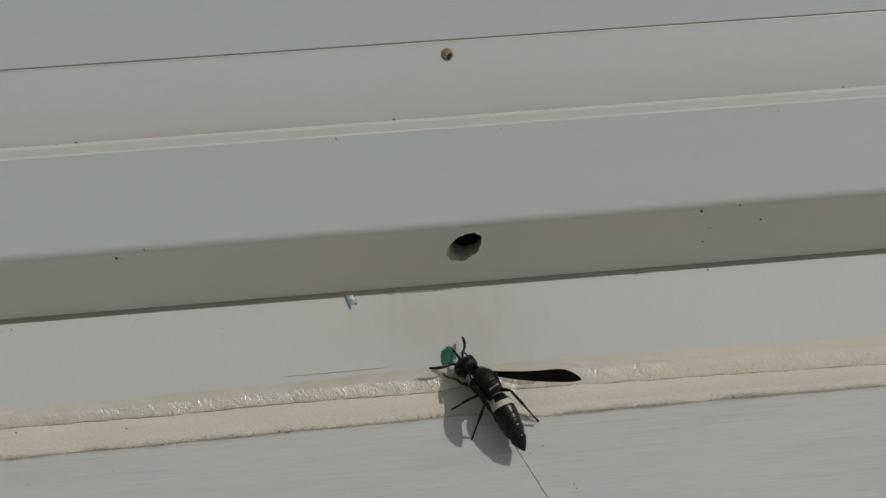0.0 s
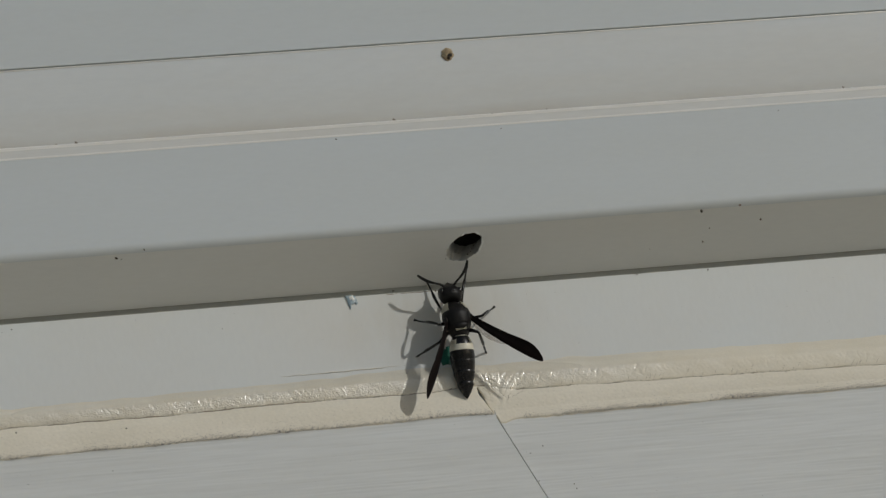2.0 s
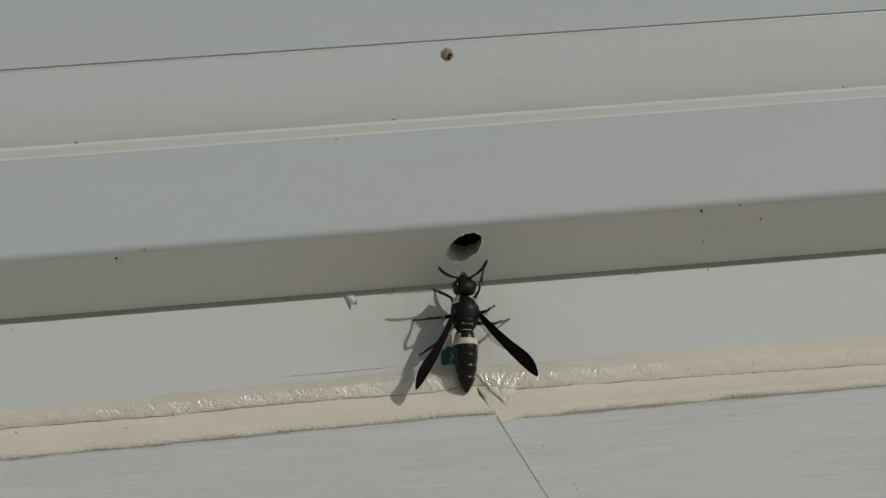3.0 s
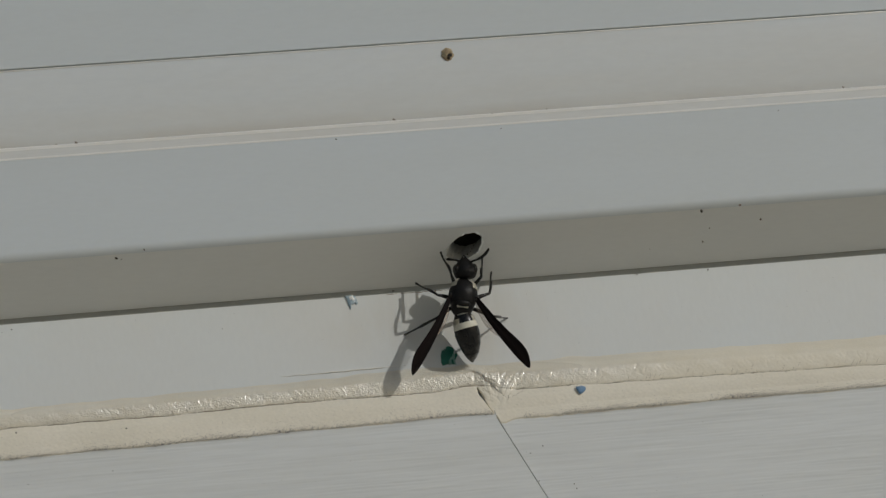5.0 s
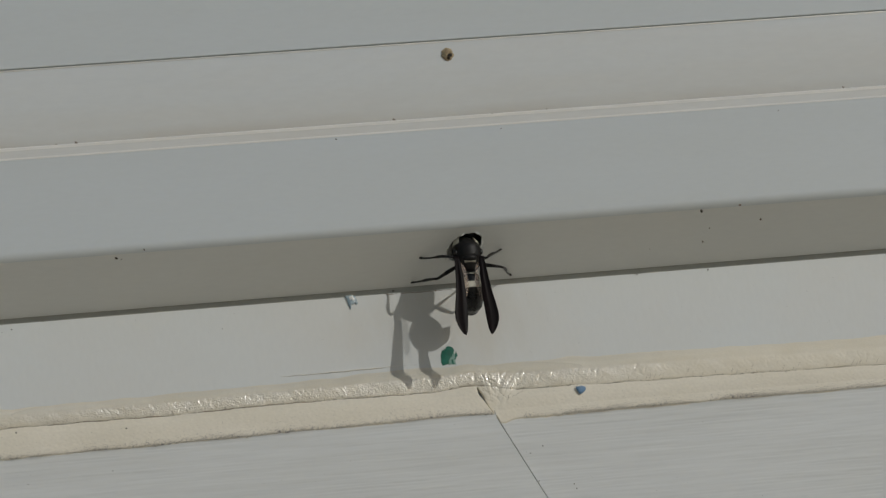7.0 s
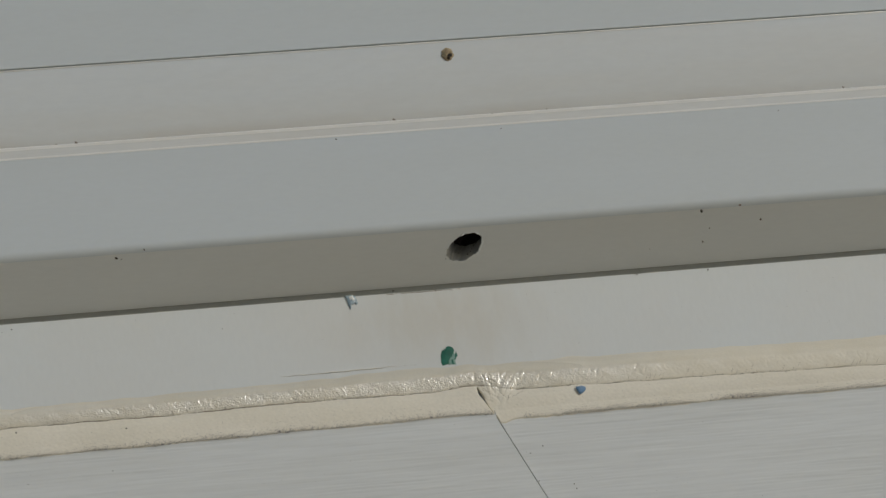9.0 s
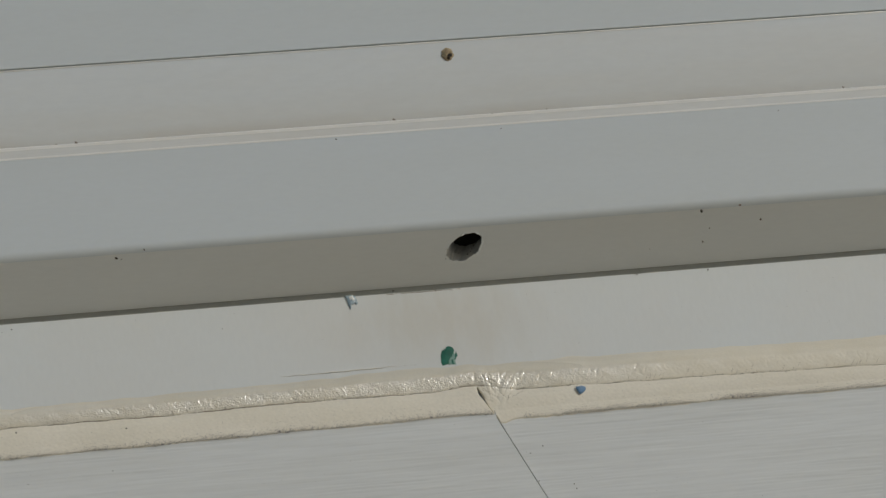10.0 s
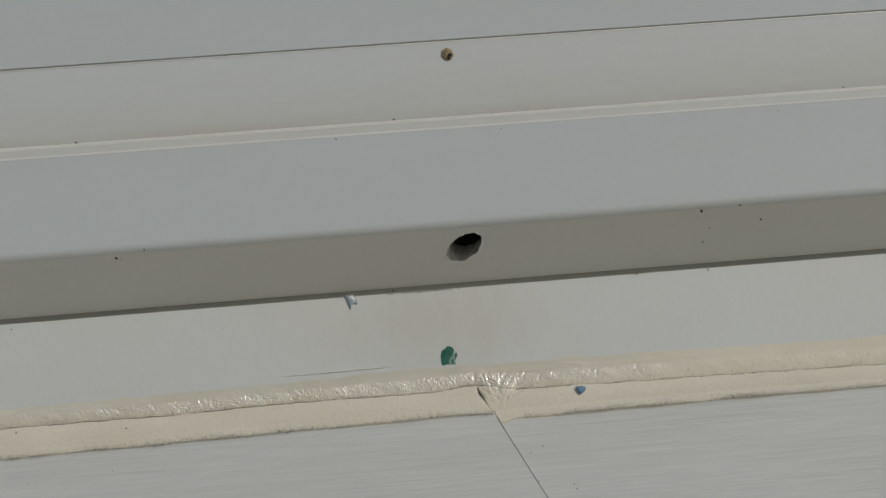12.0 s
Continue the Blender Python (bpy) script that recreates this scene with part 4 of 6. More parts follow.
# ---- what moves ----
def motions():
    """The wasp climbs to the weep hole, works at it and crawls in; a blue crumb drops out."""
    walk(wasp, [
        (0, pose(0.00357, -0.00456, 1.47547, 72.8, -31, 2.5)), (0.2, pose(0.00291, -0.00468, 1.47689, 73, -23.3, 4.3)),
        (0.3, pose(0.00243, -0.00431, 1.47753, 73, -25.4, 4)), (0.5, pose(0.0022, -0.00368, 1.47919, 81.2, -11.9, 1.3)),
        (0.7, pose(0.00184, -0.00275, 1.48041, 93.8, -15.8, -4.3)), (1, pose(0.00177, -0.00252, 1.48154, 92.4, -11.7, -4.3)),
        (1.2, pose(0.00178, -0.00266, 1.48339, 94.5, -4.2, -3.5)), (1.5, pose(0.00163, -0.00392, 1.48532, 93.4, 2.3, -3.1)),
        (2, pose(0.00066, -0.00461, 1.48741, 90, -5, 1.9)), (2.5, pose(0.00189, -0.00543, 1.48794, 94.9, 6.6, 5)),
        (3, pose(0.00208, -0.00525, 1.48813, 93.8, 6.9, 5.5)), (3.2, pose(0.00125, -0.00618, 1.48775, 98, -5.3, 3.5)),
        (4.8, pose(0.00189, -0.00637, 1.49027, 89.1, 9.5, -6.2)), (5, pose(0.00192, -0.0064, 1.49072, 93.8, 13.5, -1.6)),
        (5.5, pose(0.00179, -0.00741, 1.49145, 93, 13.6, -0.8)), (6, pose(0.00253, -0.00805, 1.49206, 89, 9.5, 4.3)),
        (6.5, pose(0.00331, -0.00849, 1.49424, 93.9, -1.5, -0.7)), (6.8, pose(0.00352, -0.00786, 1.49614, 82.7, 6.6, 3.7)),
        (7, pose(0.0034, -0.00843, 1.49764, 82.3, 2.1, 1.3)), (7.2, pose(0.00309, -0.00816, 1.4998, 77, 0.8, -1.9)),
        (7.8, pose(0.00266, -0.00741, 1.5015, 75.5, -0.1, -0.9)), (8.2, pose(0.00223, -0.00667, 1.5065, 74, -1, 0)),
        (8.8, pose(0.00223, -0.00667, 1.5117, 74, -1, 0)), (9, pose(0.00223, -0.00667, 1.5149, 74, -1, 0)),
        (9.5, pose(0.00223, -0.00667, 1.5182, 74, -1, 0)), (12, pose(0.00223, -0.00667, 1.5182, 74, -1, 0))])
    walk(head, [
        (0, pose(0, 0.00462, -0.0001, -20.9, 0.6, 4.6)), (0.2, pose(0, 0.00462, -0.0001, -29, -0.9, 1.4)),
        (0.3, pose(0, 0.00462, -0.0001, -12.4, -0.7, -3.1)), (0.5, pose(0, 0.00462, -0.0001, -16.4, -0.4, -6)),
        (0.7, pose(0, 0.00462, -0.0001, -37.5, -0.5, -4.2)), (1, pose(0, 0.00462, -0.0001, -34.2, 0.2, -7.2)),
        (1.2, pose(0, 0.00462, -0.0001, -24.8, 0.3, -2.3)), (1.5, pose(0, 0.00462, -0.0001, -9, -1.8, -11.4)),
        (2, pose(0, 0.00462, -0.0001, -11.5, -1.4, -6.8)), (2.5, pose(0, 0.00462, -0.0001, 2.9, 2.7, 7.6)),
        (3, pose(0, 0.00462, -0.0001, 11.6, -1.9, 3.1)), (3.2, pose(0, 0.00462, -0.0001, -2.9, -6.6, 6)),
        (4.8, pose(0, 0.00462, -0.0001, 12.2, -2.2, 2.8)), (5, pose(0, 0.00462, -0.0001, 9, 0.2, 9.7)),
        (5.5, pose(0, 0.00462, -0.0001, 6.2, 0.4, 13.3)), (6, pose(0, 0.00462, -0.0001, 17.9, -0.3, 13.1)),
        (6.5, pose(0, 0.00462, -0.0001, -2.3, -0.1, -11.9)), (6.8, pose(0, 0.00462, -0.0001, -11.6, -0.2, -6.6)),
        (7, pose(0, 0.00462, -0.0001, -10, 0, 0)), (7.2, pose(0, 0.00462, -0.0001, -10, 0, 0)), (7.8, pose(0, 0.00462, -0.0001, -8, 0, 0)),
        (8.2, pose(0, 0.00462, -0.0001, -6, 0, 0)), (8.8, pose(0, 0.00462, -0.0001, -6, 0, 0)), (9, pose(0, 0.00462, -0.0001, -6, 0, 0)),
        (9.5, pose(0, 0.00462, -0.0001, -6, 0, 0)), (12, pose(0, 0.00462, -0.0001, -6, 0, 0))])
    walk(abdomen, [
        (0, pose(0, -0.00245, -0.00055, 17.1, 0, -12.8)), (0.2, pose(0, -0.00245, -0.00055, 9.2, 0, -3.2)),
        (0.3, pose(0, -0.00245, -0.00055, 14.7, 0, -2)), (0.5, pose(0, -0.00245, -0.00055, 17.9, 0, 18.3)),
        (0.7, pose(0, -0.00245, -0.00055, 2.1, 0, 9.3)), (1, pose(0, -0.00245, -0.00055, 1.7, 0, 10.9)),
        (1.2, pose(0, -0.00245, -0.00055, -1.4, 0, 12.1)), (1.5, pose(0, -0.00245, -0.00055, 3.6, 0, 6.7)),
        (2, pose(0, -0.00245, -0.00055, 11.8, 0, -5.2)), (2.5, pose(0, -0.00245, -0.00055, 10.1, 0, 2.9)),
        (3, pose(0, -0.00245, -0.00055, 8.4, 0, 3.1)), (3.2, pose(0, -0.00245, -0.00055, 3.2, 0, -8.4)),
        (4.8, pose(0, -0.00245, -0.00055, 19.8, 0, 13.9)), (5, pose(0, -0.00245, -0.00055, 14.4, 0, 23.1)),
        (5.5, pose(0, -0.00245, -0.00055, 17.6, 0, 7.3)), (6, pose(0, -0.00245, -0.00055, 23.3, 0, -11.7)),
        (6.5, pose(-0.00044, -0.00298, -0.00068, 10.3, 0, -39.7)), (6.8, pose(-0.00046, -0.00366, -0.00044, -5, 0, -20.9)),
        (7, pose(0.00002, -0.00311, -0.00078, 18.9, 0, 2.1)), (7.2, pose(-0.00006, -0.00291, -0.00074, 21.7, 0, -7.6)),
        (7.8, pose(0, -0.00245, -0.00055, 15.9, 0, -3.8)), (8.2, pose(0, -0.00245, -0.00055, 10, 0, 0)), (8.8, pose(0, -0.00245, -0.00055, 10, 0, 0)),
        (9, pose(0, -0.00245, -0.00055, 10, 0, 0)), (9.5, pose(0, -0.00245, -0.00055, 10, 0, 0)), (12, pose(0, -0.00245, -0.00055, 10, 0, 0))])
    walk(tail[0], [
        (0, pose(0, -0.00503, -0.00003, 0.1, 0, 0)), (0.2, pose(0, -0.00503, -0.00003, 1.8, 0, 0)), (0.3, pose(0, -0.00503, -0.00003, 3.1, 0, 0)),
        (0.5, pose(0, -0.00503, -0.00003, -3.8, 0, 0)), (0.7, pose(0, -0.00503, -0.00003, -4.6, 0, 0)), (1, pose(0, -0.00503, -0.00003, -3.6, 0, 0)),
        (1.2, pose(0, -0.00503, -0.00003, -2.6, 0, 0)), (1.5, pose(0, -0.00503, -0.00003, -1.1, 0, 0)), (2, pose(0, -0.00503, -0.00003, -2, 0, 0)),
        (2.5, pose(0, -0.00503, -0.00003, -1.9, 0, 0)), (3, pose(0, -0.00503, -0.00003, -0.2, 0, 0)), (3.2, pose(0, -0.00503, -0.00003, 2.2, 0, 0)),
        (4.8, pose(0, -0.00442, -0.00003, 17.6, 0, 0)), (5, pose(0, -0.00442, -0.00003, 10.5, 0, 0)), (5.5, pose(0, -0.00442, -0.00003, 14.5, 0, 0)),
        (6, pose(0, -0.00442, -0.00003, 14.3, 0, 0)), (6.5, pose(0, -0.0043, -0.00003, 26.2, 0, 0)), (6.8, pose(0, -0.0043, -0.00003, 30.3, 0, 0)),
        (7, pose(0, -0.0043, -0.00003, 30.5, 0, 0)), (7.2, pose(0, -0.0043, -0.00003, 17.8, 0, 0)), (7.8, pose(0, -0.0043, -0.00003, 12.9, 0, 0)),
        (8.2, pose(0, -0.0043, -0.00003, 8, 0, 0)), (8.8, pose(0, -0.0043, -0.00003, 8, 0, 0)), (9, pose(0, -0.0043, -0.00003, 8, 0, 0)),
        (9.5, pose(0, -0.0043, -0.00003, 8, 0, 0)), (12, pose(0, -0.0043, -0.00003, 8, 0, 0))])
    walk(tail[1], [
        (0, pose(0, -0.00696, -0.00006, 0.1, 0, 0)), (0.2, pose(0, -0.00696, -0.00012, 3.6, 0, 0)), (0.3, pose(0, -0.00696, -0.00016, 6.1, 0, 0)),
        (0.5, pose(0, -0.00696, 0.00007, -7.5, 0, 0)), (0.7, pose(0, -0.00696, 0.0001, -9.3, 0, 0)), (1, pose(0, -0.00696, 0.00006, -7.2, 0, 0)),
        (1.2, pose(0, -0.00696, 0.00003, -5.1, 0, 0)), (1.5, pose(0, -0.00696, -0.00002, -2.3, 0, 0)), (2, pose(0, -0.00696, 0.00001, -4, 0, 0)),
        (2.5, pose(0, -0.00696, 0, -3.8, 0, 0)), (3, pose(0, -0.00696, -0.00005, -0.3, 0, 0)), (3.2, pose(0, -0.00696, -0.00013, 4.5, 0, 0)),
        (4.8, pose(0, -0.00567, -0.00046, 35.3, 0, 0)), (5, pose(0, -0.00571, -0.0003, 21, 0, 0)), (5.5, pose(0, -0.00569, -0.00039, 28.9, 0, 0)),
        (6, pose(0, -0.00569, -0.00038, 28.5, 0, 0)), (6.5, pose(0, -0.00536, -0.00059, 52.4, 0, 0)), (6.8, pose(0, -0.00532, -0.00066, 60.5, 0, 0)),
        (7, pose(0, -0.00532, -0.00066, 61, 0, 0)), (7.2, pose(0, -0.00543, -0.00043, 35.7, 0, 0)), (7.8, pose(0, -0.00546, -0.00033, 25.8, 0, 0)),
        (8.2, pose(0, -0.00548, -0.00023, 16, 0, 0)), (8.8, pose(0, -0.00548, -0.00023, 16, 0, 0)), (9, pose(0, -0.00548, -0.00023, 16, 0, 0)),
        (9.5, pose(0, -0.00548, -0.00023, 16, 0, 0)), (12, pose(0, -0.00548, -0.00023, 16, 0, 0))])
    walk(tip, [
        (0, pose(0, -0.00889, -0.00013, 0.2, 0, 0)), (0.2, pose(0, -0.00888, -0.0003, 5.4, 0, 0)), (0.3, pose(0, -0.00887, -0.00043, 9.2, 0, 0)),
        (0.5, pose(0, -0.00888, 0.00026, -11.3, 0, 0)), (0.7, pose(0, -0.00887, 0.00035, -13.9, 0, 0)), (1, pose(0, -0.00888, 0.00024, -10.7, 0, 0)),
        (1.2, pose(0, -0.00889, 0.00014, -7.7, 0, 0)), (1.5, pose(0, -0.00889, 0, -3.4, 0, 0)), (2, pose(0, -0.00889, 0.00008, -6, 0, 0)),
        (2.5, pose(0, -0.00889, 0.00007, -5.7, 0, 0)), (3, pose(0, -0.00889, -0.0001, -0.5, 0, 0)), (3.2, pose(0, -0.00888, -0.00034, 6.7, 0, 0)),
        (4.8, pose(0, -0.00671, -0.00127, 52.9, 0, 0)), (5, pose(0, -0.00692, -0.00083, 31.5, 0, 0)), (5.5, pose(0, -0.00682, -0.00108, 43.4, 0, 0)),
        (6, pose(0, -0.00682, -0.00107, 42.8, 0, 0)), (6.5, pose(0, -0.00605, -0.00157, 78.6, 0, 0)), (6.8, pose(0, -0.00586, -0.00174, 90.8, 0, 0)),
        (7, pose(0, -0.00585, -0.00174, 91.4, 0, 0)), (7.2, pose(0, -0.00637, -0.00117, 53.5, 0, 0)), (7.8, pose(0, -0.00652, -0.0009, 38.7, 0, 0)),
        (8.2, pose(0, -0.00662, -0.00062, 24, 0, 0)), (8.8, pose(0, -0.00662, -0.00062, 24, 0, 0)), (9, pose(0, -0.00662, -0.00062, 24, 0, 0)),
        (9.5, pose(0, -0.00662, -0.00062, 24, 0, 0)), (12, pose(0, -0.00662, -0.00062, 24, 0, 0))])
    walk(wings["L"], [
        (0, pose(0.00004, 0.00806, 0.00122, -0.2, -46, 165.6)), (0.2, pose(0.00101, 0.00761, 0.00186, -7.1, -51.8, 164)),
        (0.3, pose(0.00266, 0.00636, 0.00179, -7.6, -57.8, 151)), (0.5, pose(-0.00026, 0.00496, 0.00143, -3.5, -47.9, 163.2)),
        (0.7, pose(0.00012, 0.00377, -0.00014, 21.4, -42, 136.7)), (1, pose(-0.00052, 0.00184, 0.00087, 8.8, -39.7, 138.3)),
        (1.2, pose(-0.0011, 0.0011, 0.00086, 13.8, -39.2, 136.1)), (1.5, pose(-0.0016, 0.00073, 0.00102, 12.7, -49.3, 144.5)),
        (2, pose(-0.00192, 0.00008, 0.00122, -3.9, -49.9, 157)), (2.5, pose(-0.00215, -0.00041, 0.0012, -2.4, -38, 154.6)),
        (3, pose(-0.00222, -0.00055, 0.00118, -6.4, -31.8, 157.4)), (3.2, pose(-0.00207, -0.00025, 0.00122, -9.2, -41.6, 158)),
        (4.8, pose(-0.00239, -0.00093, 0.00117, -4.2, -37.9, 158.1)), (5, pose(-0.00236, -0.00099, 0.00118, -2.1, -32, 161.5)),
        (5.5, pose(-0.00236, -0.0011, 0.00116, -4.1, -45.9, 166.5)), (6, pose(-0.00242, -0.0011, 0.00109, -12, -45.4, 167.7)),
        (6.5, pose(-0.00261, -0.00124, 0.00127, 7.2, -55.8, 145.4)), (6.8, pose(-0.0025, -0.00124, 0.00127, 7.2, -49.8, 151.7)),
        (7, pose(-0.00218, -0.00108, 0.00117, -2.6, -2, 177.2)), (7.2, pose(-0.0022, -0.00074, 0.00118, -4.1, -20, 173.7)),
        (7.8, pose(-0.00215, -0.00057, 0.00117, -10.1, -9.8, -178.6)), (8.2, pose(-0.00215, -0.0004, 0.0012, -16, 0, -173)),
        (8.8, pose(-0.00215, -0.0004, 0.0012, -16, 0, -173)), (9, pose(-0.00215, -0.0004, 0.0012, -16, 0, -173)),
        (9.5, pose(-0.00215, -0.0004, 0.0012, -16, 0, -173)), (12, pose(-0.00215, -0.0004, 0.0012, -16, 0, -173))])
    walk(antennae["L"], [
        (0, pose(-0.00055, 0.00145, 0.00035, 22, -12, 56.6)), (0.2, pose(-0.00055, 0.00145, 0.00035, 12, -3, 28.2)),
        (0.3, pose(-0.00055, 0.00145, 0.00035, 14.8, -3.2, 24.1)), (0.5, pose(-0.00055, 0.00145, 0.00035, 15.1, -5.6, 40.6)),
        (0.7, pose(-0.00055, 0.00145, 0.00035, 36.3, -11, 32.8)), (1, pose(-0.00055, 0.00145, 0.00035, 18.4, -3, 18.3)),
        (1.2, pose(-0.00055, 0.00145, 0.00035, 15.4, -2.6, 19.4)), (1.5, pose(-0.00055, 0.00145, 0.00035, 12.4, -7, 59.1)),
        (2, pose(-0.00055, 0.00145, 0.00035, 7.7, -4.3, 58.2)), (2.5, pose(-0.00055, 0.00145, 0.00035, 47.2, -12.6, 28.3)),
        (3, pose(-0.00055, 0.00145, 0.00035, 28, -14.9, 55.6)), (3.2, pose(-0.00055, 0.00145, 0.00035, -3.8, 2.3, 63.2)),
        (4.8, pose(-0.00055, 0.00145, 0.00035, -55.8, 12.8, 24)), (5, pose(-0.00055, 0.00145, 0.00035, -59, 12.7, 22.3)),
        (5.5, pose(-0.00055, 0.00145, 0.00035, -58, 11.8, 21.1)), (6, pose(-0.00055, 0.00145, 0.00035, -52.1, 1.8, 3.7)),
        (6.5, pose(-0.00055, 0.00145, 0.00035, -70.1, 2.4, 3.4)), (6.8, pose(-0.00055, 0.00145, 0.00035, -70.1, 2.4, 3.4)),
        (7, pose(-0.00055, 0.00145, 0.00035, -70.1, 2.4, 3.4)), (7.2, pose(-0.00055, 0.00145, 0.00035, -70.1, 2.4, 3.4)),
        (7.8, pose(-0.00055, 0.00145, 0.00035, -70.1, 2.4, 3.4)), (8.2, pose(-0.00055, 0.00145, 0.00035, -70.1, 2.4, 3.4)),
        (8.8, pose(-0.00055, 0.00145, 0.00035, -70.1, 2.4, 3.4)), (9, pose(-0.00055, 0.00145, 0.00035, -70.1, 2.4, 3.4)),
        (9.5, pose(-0.00055, 0.00145, 0.00035, -70.1, 2.4, 3.4)), (12, pose(-0.00055, 0.00145, 0.00035, -70.1, 2.4, 3.4))])
    walk(wings["R"], [
        (0, pose(0.00173, 0.00004, 0.00116, 4.4, 41.9, -133.8)), (0.2, pose(0.00121, 0.00041, 0.00111, 6.1, 43.8, -126.4)),
        (0.3, pose(0.00214, -0.00038, 0.00119, 33.1, 51.2, -121.1)), (0.5, pose(0.00167, 0, 0.00114, 7.4, 37.8, -125.5)),
        (0.7, pose(0.00164, 0.00004, 0.00105, 13.7, 23.4, -125.1)), (1, pose(0.0018, 0, 0.00108, 14.4, 25.3, -132.6)),
        (1.2, pose(0.00194, -0.00016, 0.00113, 14.6, 25.3, -132.7)), (1.5, pose(0.00173, 0.00003, 0.00114, 6, 27.9, -133)),
        (2, pose(0.00195, -0.00018, 0.00113, 15.2, 31.1, -130.6)), (2.5, pose(0.00182, 0.00001, 0.00112, 11, 33.5, -134.6)),
        (3, pose(0.00196, -0.00018, 0.00115, 11.2, 33.5, -133.1)), (3.2, pose(0.00198, -0.00019, 0.00115, 13, 31.3, -135)),
        (4.8, pose(0.00212, -0.00037, 0.0012, -1.6, 28, -143.3)), (5, pose(0.00208, -0.00033, 0.0012, -2.9, 26, -136.9)),
        (5.5, pose(0.00172, 0.00004, 0.0012, 0.2, 26, -135.8)), (6, pose(0.00181, 0.00002, 0.00119, 1.2, 30, -140.7)),
        (6.5, pose(0.00188, 0.0001, 0.00114, 6.7, 17.9, -149.3)), (6.8, pose(0.00246, -0.00091, 0.00133, 13.1, 13.7, -145.1)),
        (7, pose(0.00216, -0.00121, 0.00118, -1.5, 2, -179.2)), (7.2, pose(0.00193, -0.00124, 0.00112, -5.5, -10, 166.3)),
        (7.8, pose(0.00207, -0.00082, 0.00112, -10.3, -4.9, 170.1)), (8.2, pose(0.00215, -0.0004, 0.0012, -15, 0, 173)),
        (8.8, pose(0.00215, -0.0004, 0.0012, -15, 0, 173)), (9, pose(0.00215, -0.0004, 0.0012, -15, 0, 173)),
        (9.5, pose(0.00215, -0.0004, 0.0012, -15, 0, 173)), (12, pose(0.00215, -0.0004, 0.0012, -15, 0, 173))])
    walk(antennae["R"], [
        (0, pose(0.00055, 0.00145, 0.00035, 13.7, 5, -39.8)), (0.2, pose(0.00055, 0.00145, 0.00035, 36.5, 7.6, -22.7)),
        (0.3, pose(0.00055, 0.00145, 0.00035, 46.3, 15.3, -34.9)), (0.5, pose(0.00055, 0.00145, 0.00035, 16.4, 3.9, -26.8)),
        (0.7, pose(0.00055, 0.00145, 0.00035, 30.3, 7.9, -28.6)), (1, pose(0.00055, 0.00145, 0.00035, 17, 6.7, -42.8)),
        (1.2, pose(0.00055, 0.00145, 0.00035, 11.7, 4.5, -42)), (1.5, pose(0.00055, 0.00145, 0.00035, 27.1, 7.7, -31.1)),
        (2, pose(0.00055, 0.00145, 0.00035, 41.9, 9.6, -24.7)), (2.5, pose(0.00055, 0.00145, 0.00035, 28.2, 14.8, -54.5)),
        (3, pose(0.00055, 0.00145, 0.00035, 47.9, 10.7, -23.9)), (3.2, pose(0.00055, 0.00145, 0.00035, 37.2, 11.1, -32.1)),
        (4.8, pose(0.00055, 0.00145, 0.00035, 58.1, 13, -23.2)), (5, pose(0.00055, 0.00145, 0.00035, 56.9, 17.6, -32)),
        (5.5, pose(0.00055, 0.00145, 0.00035, 51.1, 20, -40.5)), (6, pose(0.00055, 0.00145, 0.00035, 32.9, 14.7, -47.2)),
        (6.267, pose(0.00055, 0.00145, 0.00035, -17, -4.5, -29.5)), (6.5, pose(0.00055, 0.00145, 0.00035, -70.1, -2.4, -3.4)),
        (6.8, pose(0.00055, 0.00145, 0.00035, -70.1, -2.4, -3.4)), (7, pose(0.00055, 0.00145, 0.00035, -70.1, -2.4, -3.4)),
        (7.2, pose(0.00055, 0.00145, 0.00035, -70.1, -2.4, -3.4)), (7.8, pose(0.00055, 0.00145, 0.00035, -70.1, -2.4, -3.4)),
        (8.2, pose(0.00055, 0.00145, 0.00035, -70.1, -2.4, -3.4)), (8.8, pose(0.00055, 0.00145, 0.00035, -70.1, -2.4, -3.4)),
        (9, pose(0.00055, 0.00145, 0.00035, -70.1, -2.4, -3.4)), (9.5, pose(0.00055, 0.00145, 0.00035, -70.1, -2.4, -3.4)),
        (12, pose(0.00055, 0.00145, 0.00035, -70.1, -2.4, -3.4))])
